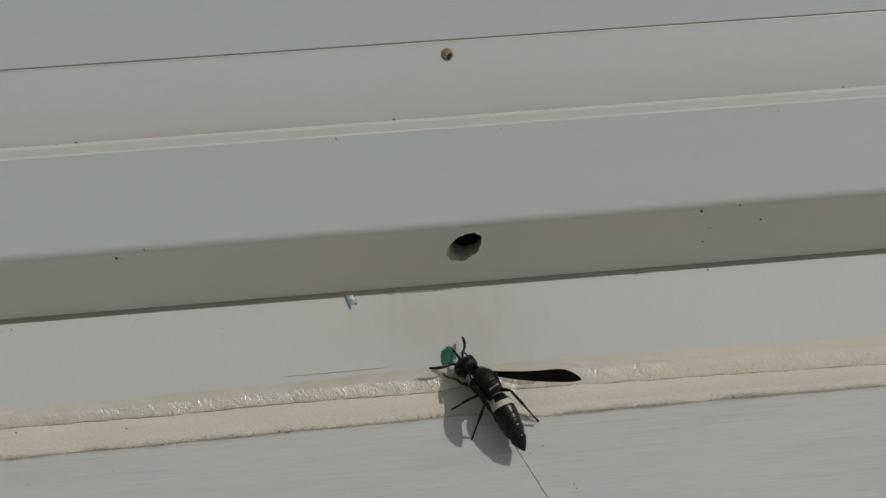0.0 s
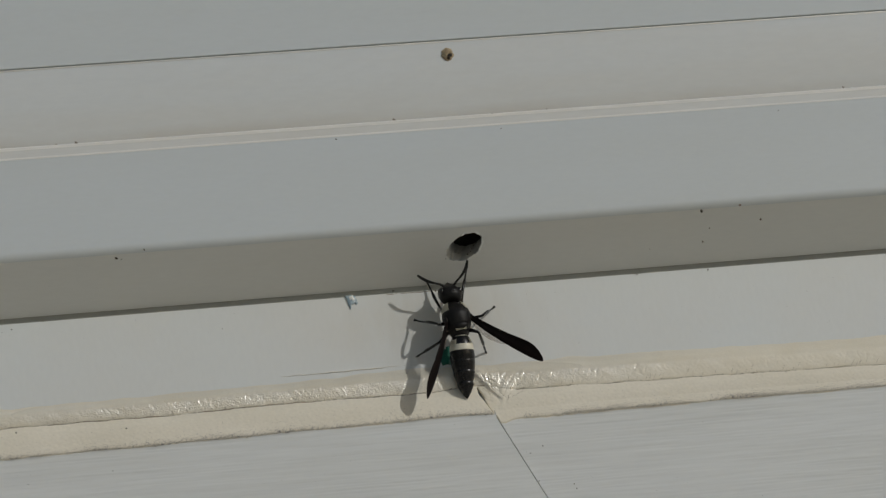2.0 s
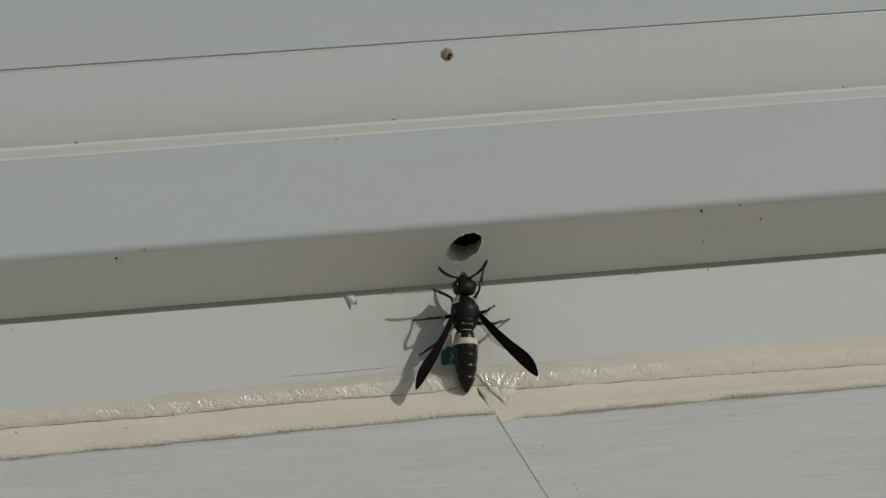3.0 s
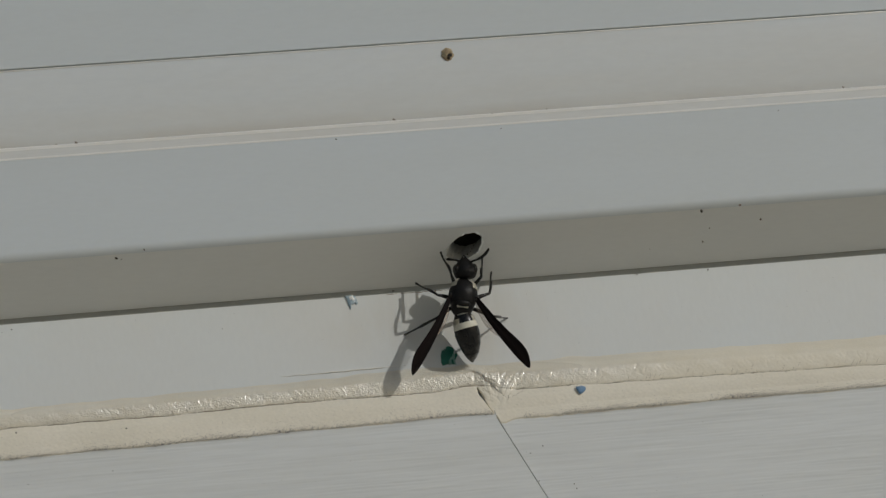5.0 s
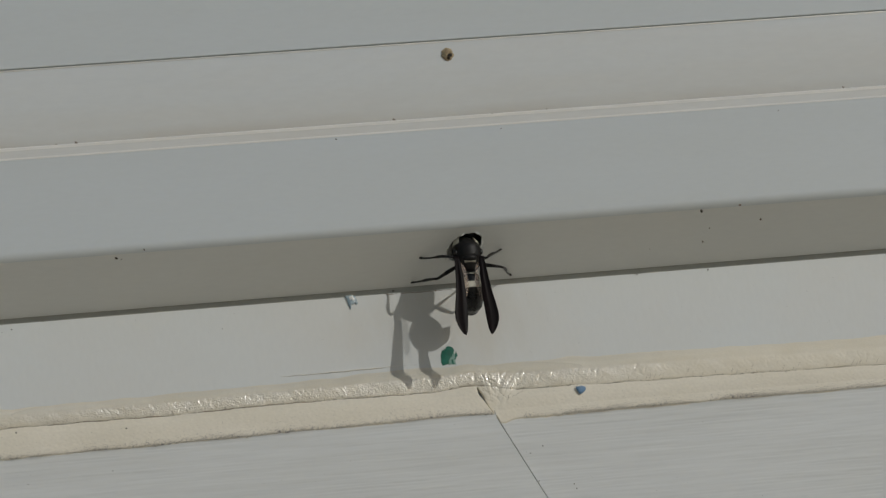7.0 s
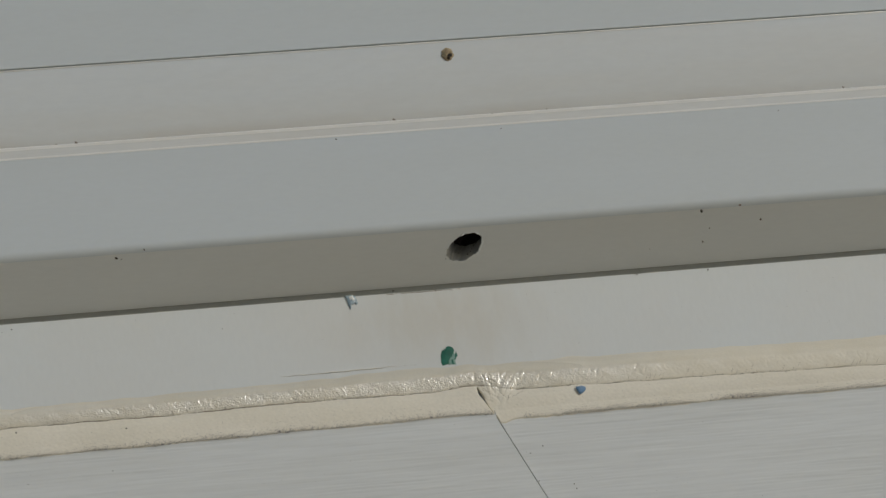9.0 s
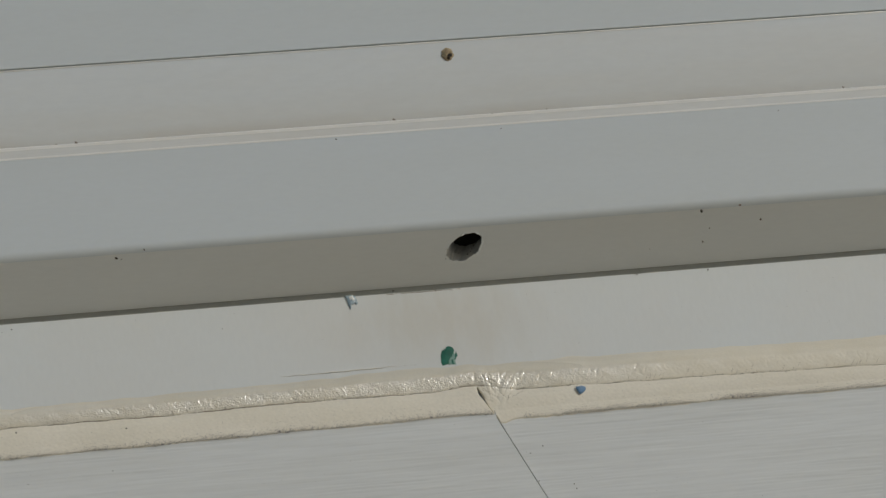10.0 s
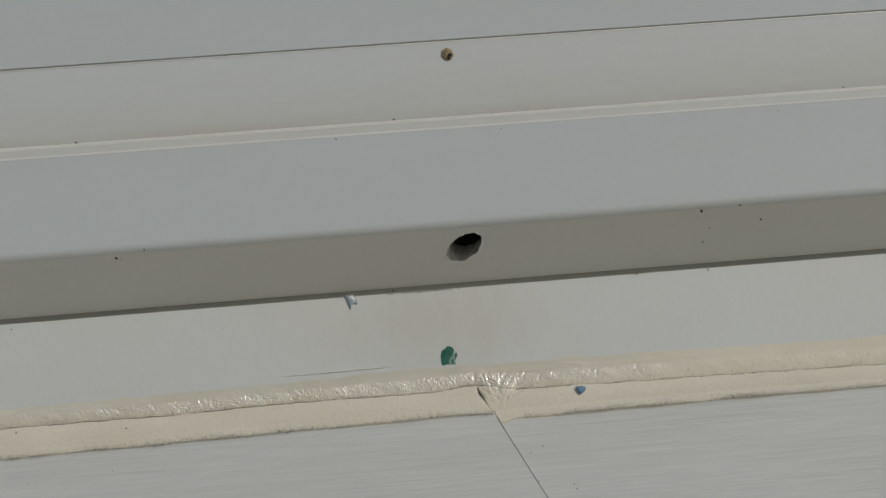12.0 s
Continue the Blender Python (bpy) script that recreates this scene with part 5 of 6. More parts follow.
    walk(legs["FL"][0], [
        (0, pose(-0.0012, 0.0017, -0.0015, 46.6, 2.4, 84.3)), (0.2, pose(-0.0012, 0.0017, -0.0015, 22, -1.9, 99.7)),
        (0.3, pose(-0.0012, 0.0017, -0.0015, 50.3, 0.6, 88.8)), (0.5, pose(-0.0012, 0.0017, -0.0015, 32.8, 7.1, 66.2)),
        (0.7, pose(-0.0012, 0.0017, -0.0015, 38.2, 5.5, 74.3)), (1, pose(-0.0012, 0.0017, -0.0015, 43, 3.5, 81.1)),
        (1.2, pose(-0.0012, 0.0017, -0.0015, 53.3, 2.5, 85)), (1.333, pose(-0.0012, 0.0017, -0.0015, 14.8, 3.8, 61.6)),
        (1.5, pose(-0.0012, 0.0017, -0.0015, -21.4, -9.6, 42.3)), (2, pose(-0.0012, 0.0017, -0.0015, -50.7, -29.3, 32.2)),
        (2.5, pose(-0.0012, 0.0017, -0.0015, -80.9, -24.9, 61)), (3, pose(-0.0012, 0.0017, -0.0015, -50.6, -28.5, 33.4)),
        (3.2, pose(-0.0012, 0.0017, -0.0015, -16.2, -10.1, 26.3)), (4, pose(-0.0012, 0.0017, -0.0015, 19.1, 7.8, 45.8)),
        (4.8, pose(-0.0012, 0.0017, -0.0015, 59, 9.9, 72.5)), (5, pose(-0.0012, 0.0017, -0.0015, 63.4, 13.4, 68.5)),
        (5.5, pose(-0.0012, 0.0017, -0.0015, 70.3, 6.1, 81.4)), (6, pose(-0.0012, 0.0017, -0.0015, 73.8, 2.7, 86.4)),
        (6.267, pose(-0.0012, 0.0017, -0.0015, 26.8, 11, 46.1)), (6.5, pose(-0.0012, 0.0017, -0.0015, -14.9, -12.1, 12.2)),
        (6.8, pose(-0.0012, 0.0017, -0.0015, -14.9, -12.1, 12.2)), (7, pose(-0.0012, 0.0017, -0.0015, -14.9, -12.1, 12.2)),
        (7.2, pose(-0.0012, 0.0017, -0.0015, -14.9, -12.1, 12.2)), (7.8, pose(-0.0012, 0.0017, -0.0015, 38, 33.5, 7.8)),
        (8.2, pose(-0.0012, 0.0017, -0.0015, 61, 43.8, 21.5)), (8.8, pose(-0.0012, 0.0017, -0.0015, 38, 33.5, 7.8)),
        (9, pose(-0.0012, 0.0017, -0.0015, 38, 33.5, 7.8)), (9.5, pose(-0.0012, 0.0017, -0.0015, 38, 33.5, 7.8)),
        (12, pose(-0.0012, 0.0017, -0.0015, 38, 33.5, 7.8))])
    walk(legs["FL"][1], [
        (0, pose(0, 0.0034, 0, -20.5, -24.5, -100.4)), (0.2, pose(0, 0.0034, 0, -24.6, -27.8, -97.2)), (0.3, pose(0, 0.0034, 0, -43.6, -38.4, -82.1)),
        (0.5, pose(0, 0.0034, 0, -49.5, -28.8, -58.2)), (0.7, pose(0, 0.0034, 0, -38.9, -22.3, -58.4)), (1, pose(0, 0.0034, 0, -51.6, -27.6, -53.8)),
        (1.2, pose(0, 0.0034, 0, -40.5, -30.6, -73.1)), (1.333, pose(0, 0.0034, 0, -23.3, -11.5, -51.9)), (1.5, pose(0, 0.0034, 0, -1, -0.2, -26.7)),
        (2, pose(0, 0.0034, 0, 39.4, 6.2, -17.3)), (2.5, pose(0, 0.0034, 0, 37.5, 9.3, -27.1)), (3, pose(0, 0.0034, 0, 23, -5.9, 28.4)),
        (3.2, pose(0, 0.0034, 0, -26.9, 0, 0)), (4, pose(0, 0.0034, 0, -30.5, -10.7, -38)), (4.8, pose(0, 0.0034, 0, -26.4, -21.3, -77.5)),
        (5, pose(0, 0.0034, 0, -46.7, -24.8, -54)), (5.5, pose(0, 0.0034, 0, -38.8, -33, -80.2)), (6, pose(0, 0.0034, 0, -29.6, -32, -94.7)),
        (6.267, pose(0, 0.0034, 0, -8, -4.7, -61)), (6.5, pose(0, 0.0034, 0, 24.6, 4.5, -20.4)), (6.8, pose(0, 0.0034, 0, 24.6, 4.5, -20.4)),
        (7, pose(0, 0.0034, 0, 24.6, 4.5, -20.4)), (7.2, pose(0, 0.0034, 0, 24.6, 4.5, -20.4)), (7.4, pose(0, 0.0034, 0, 73.6, 2, -2.7)),
        (7.6, pose(0, 0.0034, 0, 120.6, -12.8, 7.3)), (7.8, pose(0, 0.0034, 0, 170.3, -30.2, 2.6)), (8.2, pose(0, 0.0034, 0, 168, -48.8, 5.5)),
        (8.8, pose(0, 0.0034, 0, 170.3, -30.2, 2.6)), (9, pose(0, 0.0034, 0, 170.3, -30.2, 2.6)), (9.5, pose(0, 0.0034, 0, 170.3, -30.2, 2.6)),
        (12, pose(0, 0.0034, 0, 170.3, -30.2, 2.6))])
    walk(legs["FR"][0], [
        (0, pose(0.0012, 0.0017, -0.0015, 58.4, -31.3, -36.8)), (0.2, pose(0.0012, 0.0017, -0.0015, 64.7, -20.2, -58.6)),
        (0.3, pose(0.0012, 0.0017, -0.0015, 74.8, -6.7, -81.2)), (0.5, pose(0.0012, 0.0017, -0.0015, 69.7, -18.7, -63.3)),
        (0.7, pose(0.0012, 0.0017, -0.0015, 80.3, -10.5, -77.6)), (1, pose(0.0012, 0.0017, -0.0015, 71.8, -5.5, -82.4)),
        (1.2, pose(0.0012, 0.0017, -0.0015, 36, -12.2, -53.5)), (1.5, pose(0.0012, 0.0017, -0.0015, 50.4, -18.3, -52.2)),
        (2, pose(0.0012, 0.0017, -0.0015, 18.8, -12.5, -23.1)), (2.5, pose(0.0012, 0.0017, -0.0015, 6, -3.5, -30.1)),
        (3, pose(0.0012, 0.0017, -0.0015, 14.9, -8.7, -29.4)), (3.2, pose(0.0012, 0.0017, -0.0015, -8.2, 3.2, -47.8)),
        (4.8, pose(0.0012, 0.0017, -0.0015, 41.6, -15.9, -49.6)), (5, pose(0.0012, 0.0017, -0.0015, 43, -15.6, -51.5)),
        (5.5, pose(0.0012, 0.0017, -0.0015, 52.6, -22.3, -46.5)), (6, pose(0.0012, 0.0017, -0.0015, 65.3, -11.3, -72.5)),
        (6.267, pose(0.0012, 0.0017, -0.0015, 21.6, -10.7, -37.7)), (6.5, pose(0.0012, 0.0017, -0.0015, -14.9, 12.1, -12.2)),
        (6.8, pose(0.0012, 0.0017, -0.0015, -14.9, 12.1, -12.2)), (7, pose(0.0012, 0.0017, -0.0015, -14.9, 12.1, -12.2)),
        (7.2, pose(0.0012, 0.0017, -0.0015, -14.9, 12.1, -12.2)), (7.8, pose(0.0012, 0.0017, -0.0015, 38, -33.5, -7.8)),
        (8.2, pose(0.0012, 0.0017, -0.0015, 67.4, -40.8, -31.8)), (8.8, pose(0.0012, 0.0017, -0.0015, 38, -33.5, -7.8)),
        (9, pose(0.0012, 0.0017, -0.0015, 38, -33.5, -7.8)), (9.5, pose(0.0012, 0.0017, -0.0015, 38, -33.5, -7.8)),
        (12, pose(0.0012, 0.0017, -0.0015, 38, -33.5, -7.8))])
    walk(legs["FR"][1], [
        (0, pose(0, 0.0034, 0, -67, 21.3, 31.7)), (0.2, pose(0, 0.0034, 0, -55.7, 26.3, 47.8)), (0.3, pose(0, 0.0034, 0, -40.2, 33.5, 78.9)),
        (0.5, pose(0, 0.0034, 0, -49.1, 28.6, 58.3)), (0.7, pose(0, 0.0034, 0, -54.6, 44.5, 76.8)), (1, pose(0, 0.0034, 0, -46.8, 45.7, 88.4)),
        (1.2, pose(0, 0.0034, 0, -43.6, 21.9, 51.6)), (1.5, pose(0, 0.0034, 0, -78, 24.3, 29.8)), (2, pose(0, 0.0034, 0, -28.3, 0.4, 1.5)),
        (2.5, pose(0, 0.0034, 0, -15.9, 2.2, 15.3)), (3, pose(0, 0.0034, 0, -25.3, 3.5, 15.6)), (3.2, pose(0, 0.0034, 0, -12.4, 3.2, 29)),
        (4.8, pose(0, 0.0034, 0, -41, 20.2, 51)), (5, pose(0, 0.0034, 0, -46, 26, 57.1)), (5.5, pose(0, 0.0034, 0, -28.3, 12.1, 45.6)),
        (6, pose(0, 0.0034, 0, -20.6, 17.6, 80.8)), (6.267, pose(0, 0.0034, 0, -0.9, 0.4, 52.6)), (6.5, pose(0, 0.0034, 0, 24.6, -4.5, 20.4)),
        (6.8, pose(0, 0.0034, 0, 24.6, -4.5, 20.4)), (7, pose(0, 0.0034, 0, 24.6, -4.5, 20.4)), (7.2, pose(0, 0.0034, 0, 24.6, -4.5, 20.4)),
        (7.4, pose(0, 0.0034, 0, 73.6, -2, 2.7)), (7.6, pose(0, 0.0034, 0, 120.6, 12.8, -7.3)), (7.8, pose(0, 0.0034, 0, 170.3, 30.2, -2.6)),
        (8.2, pose(0, 0.0034, 0, 141.9, 65, -24.8)), (8.8, pose(0, 0.0034, 0, 170.3, 30.2, -2.6)), (9, pose(0, 0.0034, 0, 170.3, 30.2, -2.6)),
        (9.5, pose(0, 0.0034, 0, 170.3, 30.2, -2.6)), (12, pose(0, 0.0034, 0, 170.3, 30.2, -2.6))])
    walk(legs["ML"][0], [
        (0, pose(-0.0013, 0.0001, -0.0017, 45.9, -12.7, 119.4)), (0.2, pose(-0.0013, 0.0001, -0.0017, 30.5, -7.4, 116.8)),
        (0.3, pose(-0.0013, 0.0001, -0.0017, 35.6, -9.5, 119.2)), (0.5, pose(-0.0013, 0.0001, -0.0017, 31.1, -14.1, 138)),
        (0.7, pose(-0.0013, 0.0001, -0.0017, 39, -13.5, 126.9)), (1, pose(-0.0013, 0.0001, -0.0017, 38.8, -13.8, 128)),
        (1.2, pose(-0.0013, 0.0001, -0.0017, 36.2, -17.8, 141.2)), (1.5, pose(-0.0013, 0.0001, -0.0017, 34.2, -2, 96.4)),
        (2, pose(-0.0013, 0.0001, -0.0017, 48.9, -6.7, 104.7)), (2.5, pose(-0.0013, 0.0001, -0.0017, 23.4, -4.3, 110.4)),
        (3, pose(-0.0013, 0.0001, -0.0017, 23.3, -3.8, 108.1)), (3.2, pose(-0.0013, 0.0001, -0.0017, 21.7, -1.4, 97.3)),
        (4.8, pose(-0.0013, 0.0001, -0.0017, 33, 1.7, 84.4)), (5, pose(-0.0013, 0.0001, -0.0017, 37.7, -3.1, 99)),
        (5.5, pose(-0.0013, 0.0001, -0.0017, 24.4, -2.5, 101.7)), (6, pose(-0.0013, 0.0001, -0.0017, 38.7, 1.5, 85.9)),
        (6.5, pose(-0.0013, 0.0001, -0.0017, 25.4, -0.8, 93.6)), (6.8, pose(-0.0013, 0.0001, -0.0017, 35.5, -6.8, 111.2)),
        (7, pose(-0.0013, 0.0001, -0.0017, 53.8, -11.4, 112.2)), (7.2, pose(-0.0013, 0.0001, -0.0017, 43.7, -14.2, 124.4)),
        (7.5, pose(-0.0013, 0.0001, -0.0017, 52.7, 10.8, 68.4)), (7.8, pose(-0.0013, 0.0001, -0.0017, 34.9, 31.6, 6)),
        (8.2, pose(-0.0013, 0.0001, -0.0017, 77.9, 33.6, 49)), (8.8, pose(-0.0013, 0.0001, -0.0017, 34.9, 31.6, 6)),
        (9, pose(-0.0013, 0.0001, -0.0017, 34.9, 31.6, 6)), (9.5, pose(-0.0013, 0.0001, -0.0017, 34.9, 31.6, 6)),
        (12, pose(-0.0013, 0.0001, -0.0017, 34.9, 31.6, 6))])
    walk(legs["ML"][1], [
        (0, pose(0, 0.0039, 0, -81.5, -43.3, -49.5)), (0.2, pose(0, 0.0039, 0, -69.6, -26.3, -37.2)), (0.3, pose(0, 0.0039, 0, -79.3, -26.8, -32.1)),
        (0.5, pose(0, 0.0039, 0, -65.6, -13.1, -20.2)), (0.7, pose(0, 0.0039, 0, -44.5, -2.2, -5.3)), (1, pose(0, 0.0039, 0, -29.5, -8.7, -32.2)),
        (1.2, pose(0, 0.0039, 0, -43.8, -10.2, -25)), (1.5, pose(0, 0.0039, 0, -57.8, -29.3, -50.7)), (2, pose(0, 0.0039, 0, -85.8, -43.9, -46.9)),
        (2.5, pose(0, 0.0039, 0, -86.3, -20.4, -21.7)), (3, pose(0, 0.0039, 0, -86.4, -17.2, -18.3)), (3.2, pose(0, 0.0039, 0, -91, -20, -19.7)),
        (4.8, pose(0, 0.0039, 0, -59.8, -22, -37.4)), (5, pose(0, 0.0039, 0, -72.5, -29.4, -39.4)), (5.5, pose(0, 0.0039, 0, -73.9, -27.2, -35.6)),
        (6, pose(0, 0.0039, 0, -37.6, -24.5, -65.1)), (6.5, pose(0, 0.0039, 0, -50.7, -24.2, -48.7)), (6.8, pose(0, 0.0039, 0, -67.4, -31.8, -46.3)),
        (7, pose(0, 0.0039, 0, -88.2, -35.7, -36.7)), (7.2, pose(0, 0.0039, 0, -92.1, -25.7, -24.8)), (7.5, pose(0, 0.0039, 0, -140.4, -31.6, -11.6)),
        (7.8, pose(0, 0.0039, 0, 170.8, -26.7, 2.2)), (8, pose(0, 0.0039, 0, 149.6, -60.9, 18.2)), (8.2, pose(0, 0.0039, 0, 50.1, -70.5, 113.1)),
        (8.5, pose(0, 0.0039, 0, 149.6, -60.9, 18.2)), (8.8, pose(0, 0.0039, 0, 170.8, -26.7, 2.2)), (9, pose(0, 0.0039, 0, 170.8, -26.7, 2.2)),
        (9.5, pose(0, 0.0039, 0, 170.8, -26.7, 2.2)), (12, pose(0, 0.0039, 0, 170.8, -26.7, 2.2))])
    walk(legs["MR"][0], [
        (0, pose(0.0013, 0.0001, -0.0017, 80.8, 32.3, -127.6)), (0.2, pose(0.0013, 0.0001, -0.0017, 79.2, 33.9, -130.5)),
        (0.3, pose(0.0013, 0.0001, -0.0017, 87.1, 34.9, -126.6)), (0.5, pose(0.0013, 0.0001, -0.0017, 57.6, 28.5, -139.6)),
        (0.7, pose(0.0013, 0.0001, -0.0017, 60.2, 25.9, -133.3)), (1, pose(0.0013, 0.0001, -0.0017, 59.8, 7.5, -103)),
        (1.2, pose(0.0013, 0.0001, -0.0017, 55.4, 10.3, -109.5)), (1.5, pose(0.0013, 0.0001, -0.0017, 43.3, 8.6, -111.4)),
        (2, pose(0.0013, 0.0001, -0.0017, 40.5, 2.4, -96.5)), (2.5, pose(0.0013, 0.0001, -0.0017, 50.9, 0.4, -90.8)),
        (3, pose(0.0013, 0.0001, -0.0017, 54.9, -0.7, -88.6)), (3.2, pose(0.0013, 0.0001, -0.0017, 29.8, 1.5, -95.7)),
        (4.8, pose(0.0013, 0.0001, -0.0017, -10, 3.4, -52.4)), (5, pose(0.0013, 0.0001, -0.0017, -6.7, 1.8, -60.4)),
        (5.5, pose(0.0013, 0.0001, -0.0017, -2.8, 0.9, -55.2)), (6, pose(0.0013, 0.0001, -0.0017, 5.3, -1.5, -58.6)),
        (6.5, pose(0.0013, 0.0001, -0.0017, 60.4, -3.8, -83.5)), (6.8, pose(0.0013, 0.0001, -0.0017, 74.1, 8.3, -101)),
        (7, pose(0.0013, 0.0001, -0.0017, 53.9, 15.5, -119.9)), (7.2, pose(0.0013, 0.0001, -0.0017, 41.3, 19.2, -138.3)),
        (7.5, pose(0.0013, 0.0001, -0.0017, 55, -7.8, -75)), (7.8, pose(0.0013, 0.0001, -0.0017, 34.9, -31.6, -6)),
        (8.2, pose(0.0013, 0.0001, -0.0017, 84.4, -39.1, -47.2)), (8.8, pose(0.0013, 0.0001, -0.0017, 34.9, -31.6, -6)),
        (9, pose(0.0013, 0.0001, -0.0017, 34.9, -31.6, -6)), (9.5, pose(0.0013, 0.0001, -0.0017, 34.9, -31.6, -6)),
        (12, pose(0.0013, 0.0001, -0.0017, 34.9, -31.6, -6))])
    walk(legs["MR"][1], [
        (0, pose(0, 0.0039, 0, -152.7, -33.6, -8.4)), (0.2, pose(0, 0.0039, 0, -145.5, -16.9, -5.3)), (0.3, pose(0, 0.0039, 0, -133.7, -34.3, -15)),
        (0.5, pose(0, 0.0039, 0, -122.9, -4.4, -2.4)), (0.7, pose(0, 0.0039, 0, -105, 16.3, 12.5)), (1, pose(0, 0.0039, 0, -96.9, 40.8, 36.5)),
        (1.2, pose(0, 0.0039, 0, -110.7, 35.7, 25.1)), (1.5, pose(0, 0.0039, 0, -95.3, 30.1, 27.5)), (2, pose(0, 0.0039, 0, -75.9, 26.8, 34)),
        (2.5, pose(0, 0.0039, 0, -92.1, 36.6, 35.4)), (3, pose(0, 0.0039, 0, -92.8, 37.9, 36.2)), (3.2, pose(0, 0.0039, 0, -85.7, 20.4, 22)),
        (4.8, pose(0, 0.0039, 0, -23.5, 7.2, 33.5)), (5, pose(0, 0.0039, 0, -29.7, 12.8, 45.7)), (5.5, pose(0, 0.0039, 0, -42.6, 11.8, 29.5)),
        (6, pose(0, 0.0039, 0, -51.6, 14, 28.5)), (6.5, pose(0, 0.0039, 0, -72.8, 35.8, 47.3)), (6.8, pose(0, 0.0039, 0, -49.9, 41.9, 78.8)),
        (7, pose(0, 0.0039, 0, -60.2, 46.6, 73.2)), (7.2, pose(0, 0.0039, 0, -73.7, 45.4, 58.3)), (7.5, pose(0, 0.0039, 0, -139.7, 48.2, 18.7)),
        (7.8, pose(0, 0.0039, 0, 170.8, 26.7, -2.2)), (8.2, pose(0, 0.0039, 0, 84, 73.3, -79.1)), (8.8, pose(0, 0.0039, 0, 170.8, 26.7, -2.2)),
        (9, pose(0, 0.0039, 0, 170.8, 26.7, -2.2)), (9.5, pose(0, 0.0039, 0, 170.8, 26.7, -2.2)), (12, pose(0, 0.0039, 0, 170.8, 26.7, -2.2))])
    walk(legs["HL"][0], [
        (0, pose(-0.0012, -0.00115, -0.0016, 45.4, -15.8, 126.7)), (0.2, pose(-0.0012, -0.00115, -0.0016, 35.3, -16.7, 139.5)),
        (0.3, pose(-0.0012, -0.00115, -0.0016, 36.7, -19.3, 144.2)), (0.5, pose(-0.0012, -0.00115, -0.0016, 37.3, -21.7, 149.2)),
        (0.7, pose(-0.0012, -0.00115, -0.0016, 25, -14.7, 150.3)), (1, pose(-0.0012, -0.00115, -0.0016, 33.7, -16.2, 140.4)),
        (1.2, pose(-0.0012, -0.00115, -0.0016, 48.1, -22.6, 138.2)), (1.5, pose(-0.0012, -0.00115, -0.0016, 32, -19.7, 152.2)),
        (2, pose(-0.0012, -0.00115, -0.0016, 30.9, -10.4, 126.5)), (2.5, pose(-0.0012, -0.00115, -0.0016, 14.7, -7.1, 141.2)),
        (3, pose(-0.0012, -0.00115, -0.0016, 14.5, -7, 141.4)), (3.2, pose(-0.0012, -0.00115, -0.0016, 14.9, -5.6, 131.2)),
        (4.8, pose(-0.0012, -0.00115, -0.0016, 28.8, -10.3, 128.7)), (5, pose(-0.0012, -0.00115, -0.0016, 23.9, -10, 135.1)),
        (5.5, pose(-0.0012, -0.00115, -0.0016, 27.7, -10.3, 130.1)), (6, pose(-0.0012, -0.00115, -0.0016, 12.6, -3.5, 120.5)),
        (6.5, pose(-0.0012, -0.00115, -0.0016, 3.8, -0.4, 103.1)), (6.8, pose(-0.0012, -0.00115, -0.0016, 5.1, -1.3, 118.4)),
        (7, pose(-0.0012, -0.00115, -0.0016, -3.8, 1, 120.3)), (7.2, pose(-0.0012, -0.00115, -0.0016, -5.6, 2.2, 132.6)),
        (7.4, pose(-0.0012, -0.00115, -0.0016, 11.8, 0.1, 89.1)), (7.6, pose(-0.0012, -0.00115, -0.0016, 26.1, 10.5, 46.6)),
        (7.8, pose(-0.0012, -0.00115, -0.0016, 29.6, 27.7, 3.9)), (8.2, pose(-0.0012, -0.00115, -0.0016, 27.9, 26.3, 3.4)),
        (8.8, pose(-0.0012, -0.00115, -0.0016, 29.6, 27.7, 3.9)), (9, pose(-0.0012, -0.00115, -0.0016, 29.6, 27.7, 3.9)),
        (9.5, pose(-0.0012, -0.00115, -0.0016, 29.6, 27.7, 3.9)), (12, pose(-0.0012, -0.00115, -0.0016, 29.6, 27.7, 3.9))])
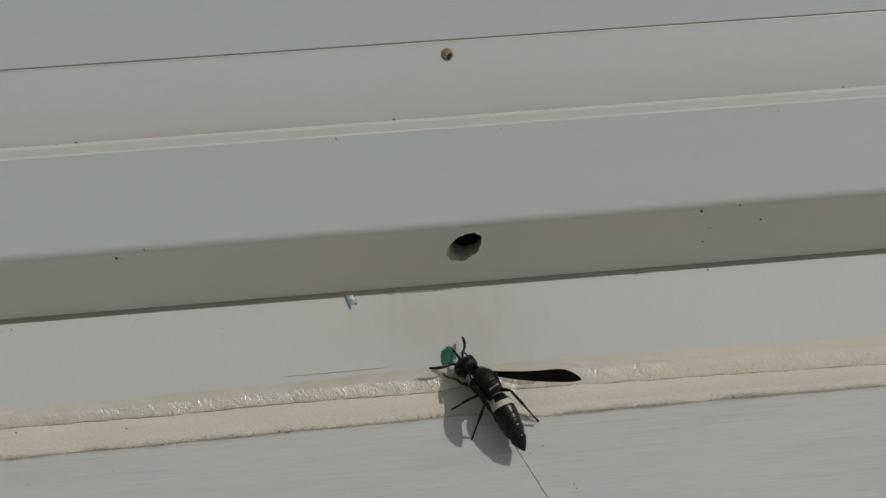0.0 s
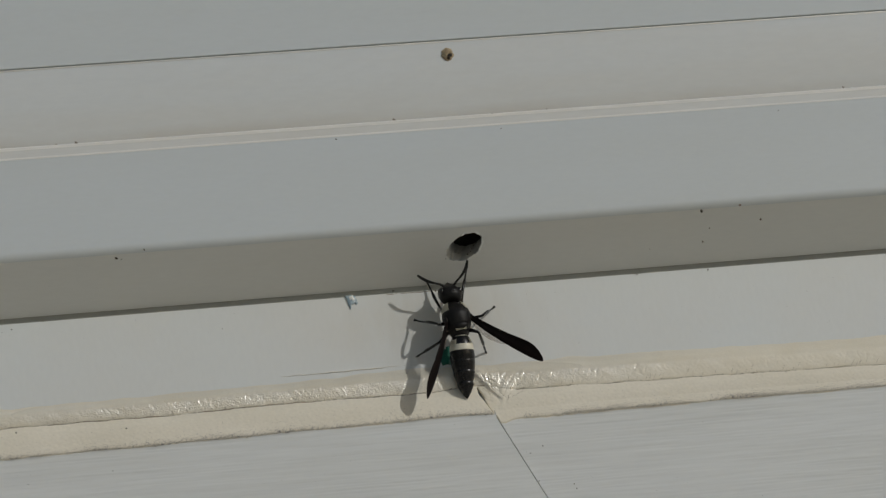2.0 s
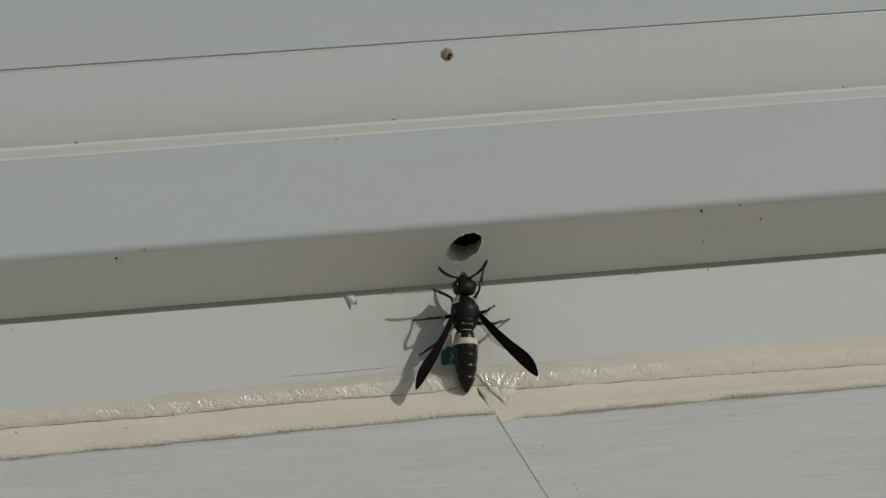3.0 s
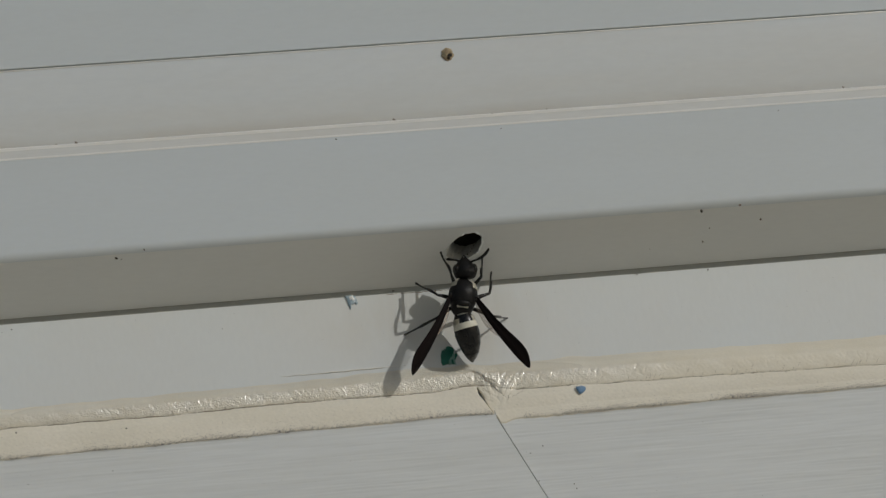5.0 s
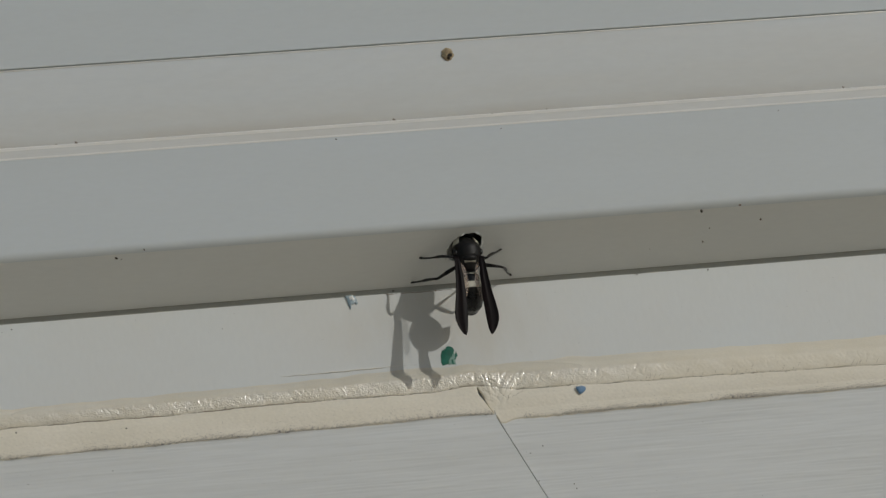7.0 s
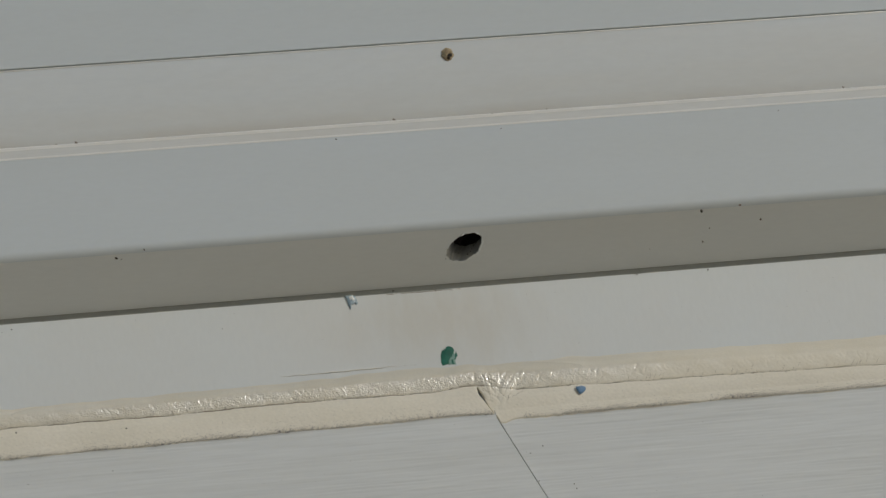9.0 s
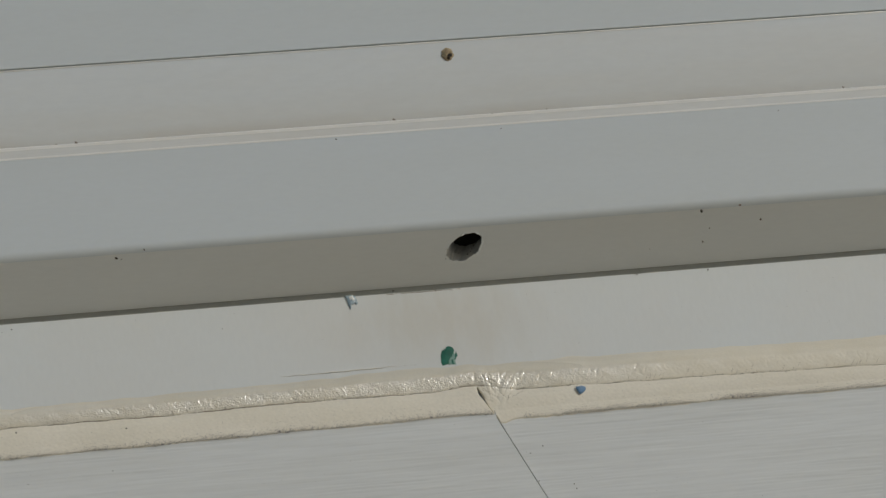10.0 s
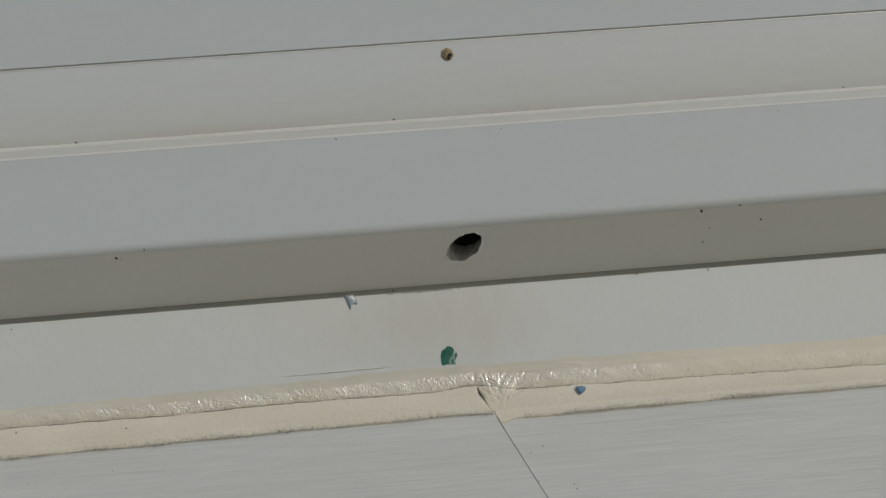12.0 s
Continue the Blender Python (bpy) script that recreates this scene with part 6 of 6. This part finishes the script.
    walk(legs["HL"][1], [
        (0, pose(0, 0.0047, 0, -105.8, 2.9, 2.2)), (0.2, pose(0, 0.0047, 0, -88, 9.2, 9.5)), (0.3, pose(0, 0.0047, 0, -90.8, 4.1, 4)),
        (0.5, pose(0, 0.0047, 0, -75.8, 10.7, 13.7)), (0.7, pose(0, 0.0047, 0, -14.3, -0.2, -1.7)), (1, pose(0, 0.0047, 0, -41.6, -9.5, -24.8)),
        (1.2, pose(0, 0.0047, 0, -63.2, -15.8, -25.4)), (1.5, pose(0, 0.0047, 0, -50.5, -9.7, -20.3)), (2, pose(0, 0.0047, 0, -97.5, -9.8, -8.6)),
        (2.5, pose(0, 0.0047, 0, -76.2, -6.5, -8.3)), (3, pose(0, 0.0047, 0, -76.2, -6, -7.6)), (3.2, pose(0, 0.0047, 0, -80.8, -7.4, -8.7)),
        (4.8, pose(0, 0.0047, 0, -77.2, -11.2, -14.1)), (5, pose(0, 0.0047, 0, -77.4, -7.1, -8.9)), (5.5, pose(0, 0.0047, 0, -83.3, -21.8, -24.5)),
        (6, pose(0, 0.0047, 0, -70.2, -15.2, -21.6)), (6.5, pose(0, 0.0047, 0, -56.3, -21.7, -39.4)), (6.8, pose(0, 0.0047, 0, -64.5, -26.5, -40.8)),
        (7, pose(0, 0.0047, 0, -56.8, -22.3, -40)), (7.2, pose(0, 0.0047, 0, -50.3, -23.4, -47.6)), (7.5, pose(0, 0.0047, 0, -120.2, -37.8, -22.2)),
        (7.8, pose(0, 0.0047, 0, 170.8, -22, 1.8)), (8.2, pose(0, 0.0047, 0, 170.8, -20.8, 1.7)), (8.8, pose(0, 0.0047, 0, 170.8, -22, 1.8)),
        (9, pose(0, 0.0047, 0, 170.8, -22, 1.8)), (9.5, pose(0, 0.0047, 0, 170.8, -22, 1.8)), (12, pose(0, 0.0047, 0, 170.8, -22, 1.8))])
    walk(legs["HR"][0], [
        (0, pose(0.0012, -0.00115, -0.0016, 45.2, 27.2, -150.4)), (0.2, pose(0.0012, -0.00115, -0.0016, 25.3, 17.2, -158.1)),
        (0.3, pose(0.0012, -0.00115, -0.0016, 11.7, 9.5, -168.2)), (0.5, pose(0.0012, -0.00115, -0.0016, 6.7, 4.5, -157.5)),
        (0.7, pose(0.0012, -0.00115, -0.0016, 64.5, 24.7, -128.3)), (1, pose(0.0012, -0.00115, -0.0016, 61.7, 23.2, -127.9)),
        (1.2, pose(0.0012, -0.00115, -0.0016, 46.8, 23.9, -142.1)), (1.5, pose(0.0012, -0.00115, -0.0016, 67, 20, -119.9)),
        (2, pose(0.0012, -0.00115, -0.0016, 57.3, 19.9, -125.7)), (2.5, pose(0.0012, -0.00115, -0.0016, 36.3, 3.5, -100.7)),
        (3, pose(0.0012, -0.00115, -0.0016, 38.3, 3.6, -100.5)), (3.2, pose(0.0012, -0.00115, -0.0016, 29.2, 5.1, -109.2)),
        (4.8, pose(0.0012, -0.00115, -0.0016, 14.3, 3.4, -116.7)), (5, pose(0.0012, -0.00115, -0.0016, 18.8, 3.5, -110.6)),
        (5.5, pose(0.0012, -0.00115, -0.0016, -4.3, 1.3, -56.2)), (6, pose(0.0012, -0.00115, -0.0016, -5.5, 1.3, -64.1)),
        (6.5, pose(0.0012, -0.00115, -0.0016, 0.9, 0, -92.2)), (6.8, pose(0.0012, -0.00115, -0.0016, 10.9, 0.6, -96.6)),
        (7, pose(0.0012, -0.00115, -0.0016, 13, 1.8, -105.8)), (7.2, pose(0.0012, -0.00115, -0.0016, 14.1, 2.7, -111.7)),
        (7.5, pose(0.0012, -0.00115, -0.0016, 29.6, -8.6, -58.2)), (7.8, pose(0.0012, -0.00115, -0.0016, 29.6, -27.7, -3.9)),
        (8.2, pose(0.0012, -0.00115, -0.0016, 53.2, -38.8, -19.9)), (8.8, pose(0.0012, -0.00115, -0.0016, 29.6, -27.7, -3.9)),
        (9, pose(0.0012, -0.00115, -0.0016, 29.6, -27.7, -3.9)), (9.5, pose(0.0012, -0.00115, -0.0016, 29.6, -27.7, -3.9)),
        (12, pose(0.0012, -0.00115, -0.0016, 29.6, -27.7, -3.9))])
    walk(legs["HR"][1], [
        (0, pose(0, 0.0047, 0, -86.4, -21.2, -22.5)), (0.2, pose(0, 0.0047, 0, -73.1, -1.7, -2.2)), (0.3, pose(0, 0.0047, 0, -56, 6.2, 11.7)),
        (0.5, pose(0, 0.0047, 0, -24.9, 2.7, 12.4)), (0.6, pose(0, 0.0047, 0, -55.6, -3.9, -7.5)), (0.7, pose(0, 0.0047, 0, -83.5, -19.5, -21.8)),
        (1, pose(0, 0.0047, 0, -77.3, -20.5, -25.4)), (1.2, pose(0, 0.0047, 0, -62.3, -4, -6.5)), (1.333, pose(0, 0.0047, 0, -99, -9.1, -7.8)),
        (1.5, pose(0, 0.0047, 0, -136.3, -14.1, -5.7)), (2, pose(0, 0.0047, 0, -113.6, -29, -19.2)), (2.267, pose(0, 0.0047, 0, -103.9, 2, 1.6)),
        (2.5, pose(0, 0.0047, 0, -81.7, 26.4, 30.4)), (3, pose(0, 0.0047, 0, -82.6, 27.7, 31.4)), (3.2, pose(0, 0.0047, 0, -82.2, 18.3, 20.9)),
        (4.8, pose(0, 0.0047, 0, -80.5, 26.5, 31.1)), (5, pose(0, 0.0047, 0, -81.2, 21.8, 25.3)), (5.5, pose(0, 0.0047, 0, -52, 10.5, 21.4)),
        (6, pose(0, 0.0047, 0, -32.5, 7, 23.9)), (6.5, pose(0, 0.0047, 0, -64.2, 15.2, 24)), (6.8, pose(0, 0.0047, 0, -62.7, 20, 32.4)),
        (7, pose(0, 0.0047, 0, -74.8, 19.4, 25.2)), (7.2, pose(0, 0.0047, 0, -85.3, 15.1, 16.4)), (7.5, pose(0, 0.0047, 0, -136.3, 22.7, 9.2)),
        (7.8, pose(0, 0.0047, 0, 170.8, 22, -1.8)), (8.2, pose(0, 0.0047, 0, 155.1, 50.3, -11.8)), (8.8, pose(0, 0.0047, 0, 170.8, 22, -1.8)),
        (9, pose(0, 0.0047, 0, 170.8, 22, -1.8)), (9.5, pose(0, 0.0047, 0, 170.8, 22, -1.8)), (12, pose(0, 0.0047, 0, 170.8, 22, -1.8))])
    walk(chip, [
        (0.0, pose(0.00750, -0.00600, 1.50630, 70, 0, 0)),
        (3.7, pose(0.00750, -0.00600, 1.50630, 70, 0, 0)),
        (3.9, pose(0.00550, -0.00700, 1.50300, 40, 30, 0)),
        (4.0, pose(0.00460, -0.00820, 1.49750, 20, 60, 10)),
        (4.15, pose(0.01000, -0.00900, 1.48900, 0, 90, 0)),
        (4.3, pose(0.01750, -0.00500, 1.47800, -20, 60, 0)),
        (4.4, pose(0.02050, -0.00180, 1.47400, -5, 20, 0)),
        (4.6, pose(0.02050, -0.00162, 1.47395, 0, 15, 0)),
        (12.0, pose(0.02050, -0.00162, 1.47395, 0, 15, 0))])


motions()
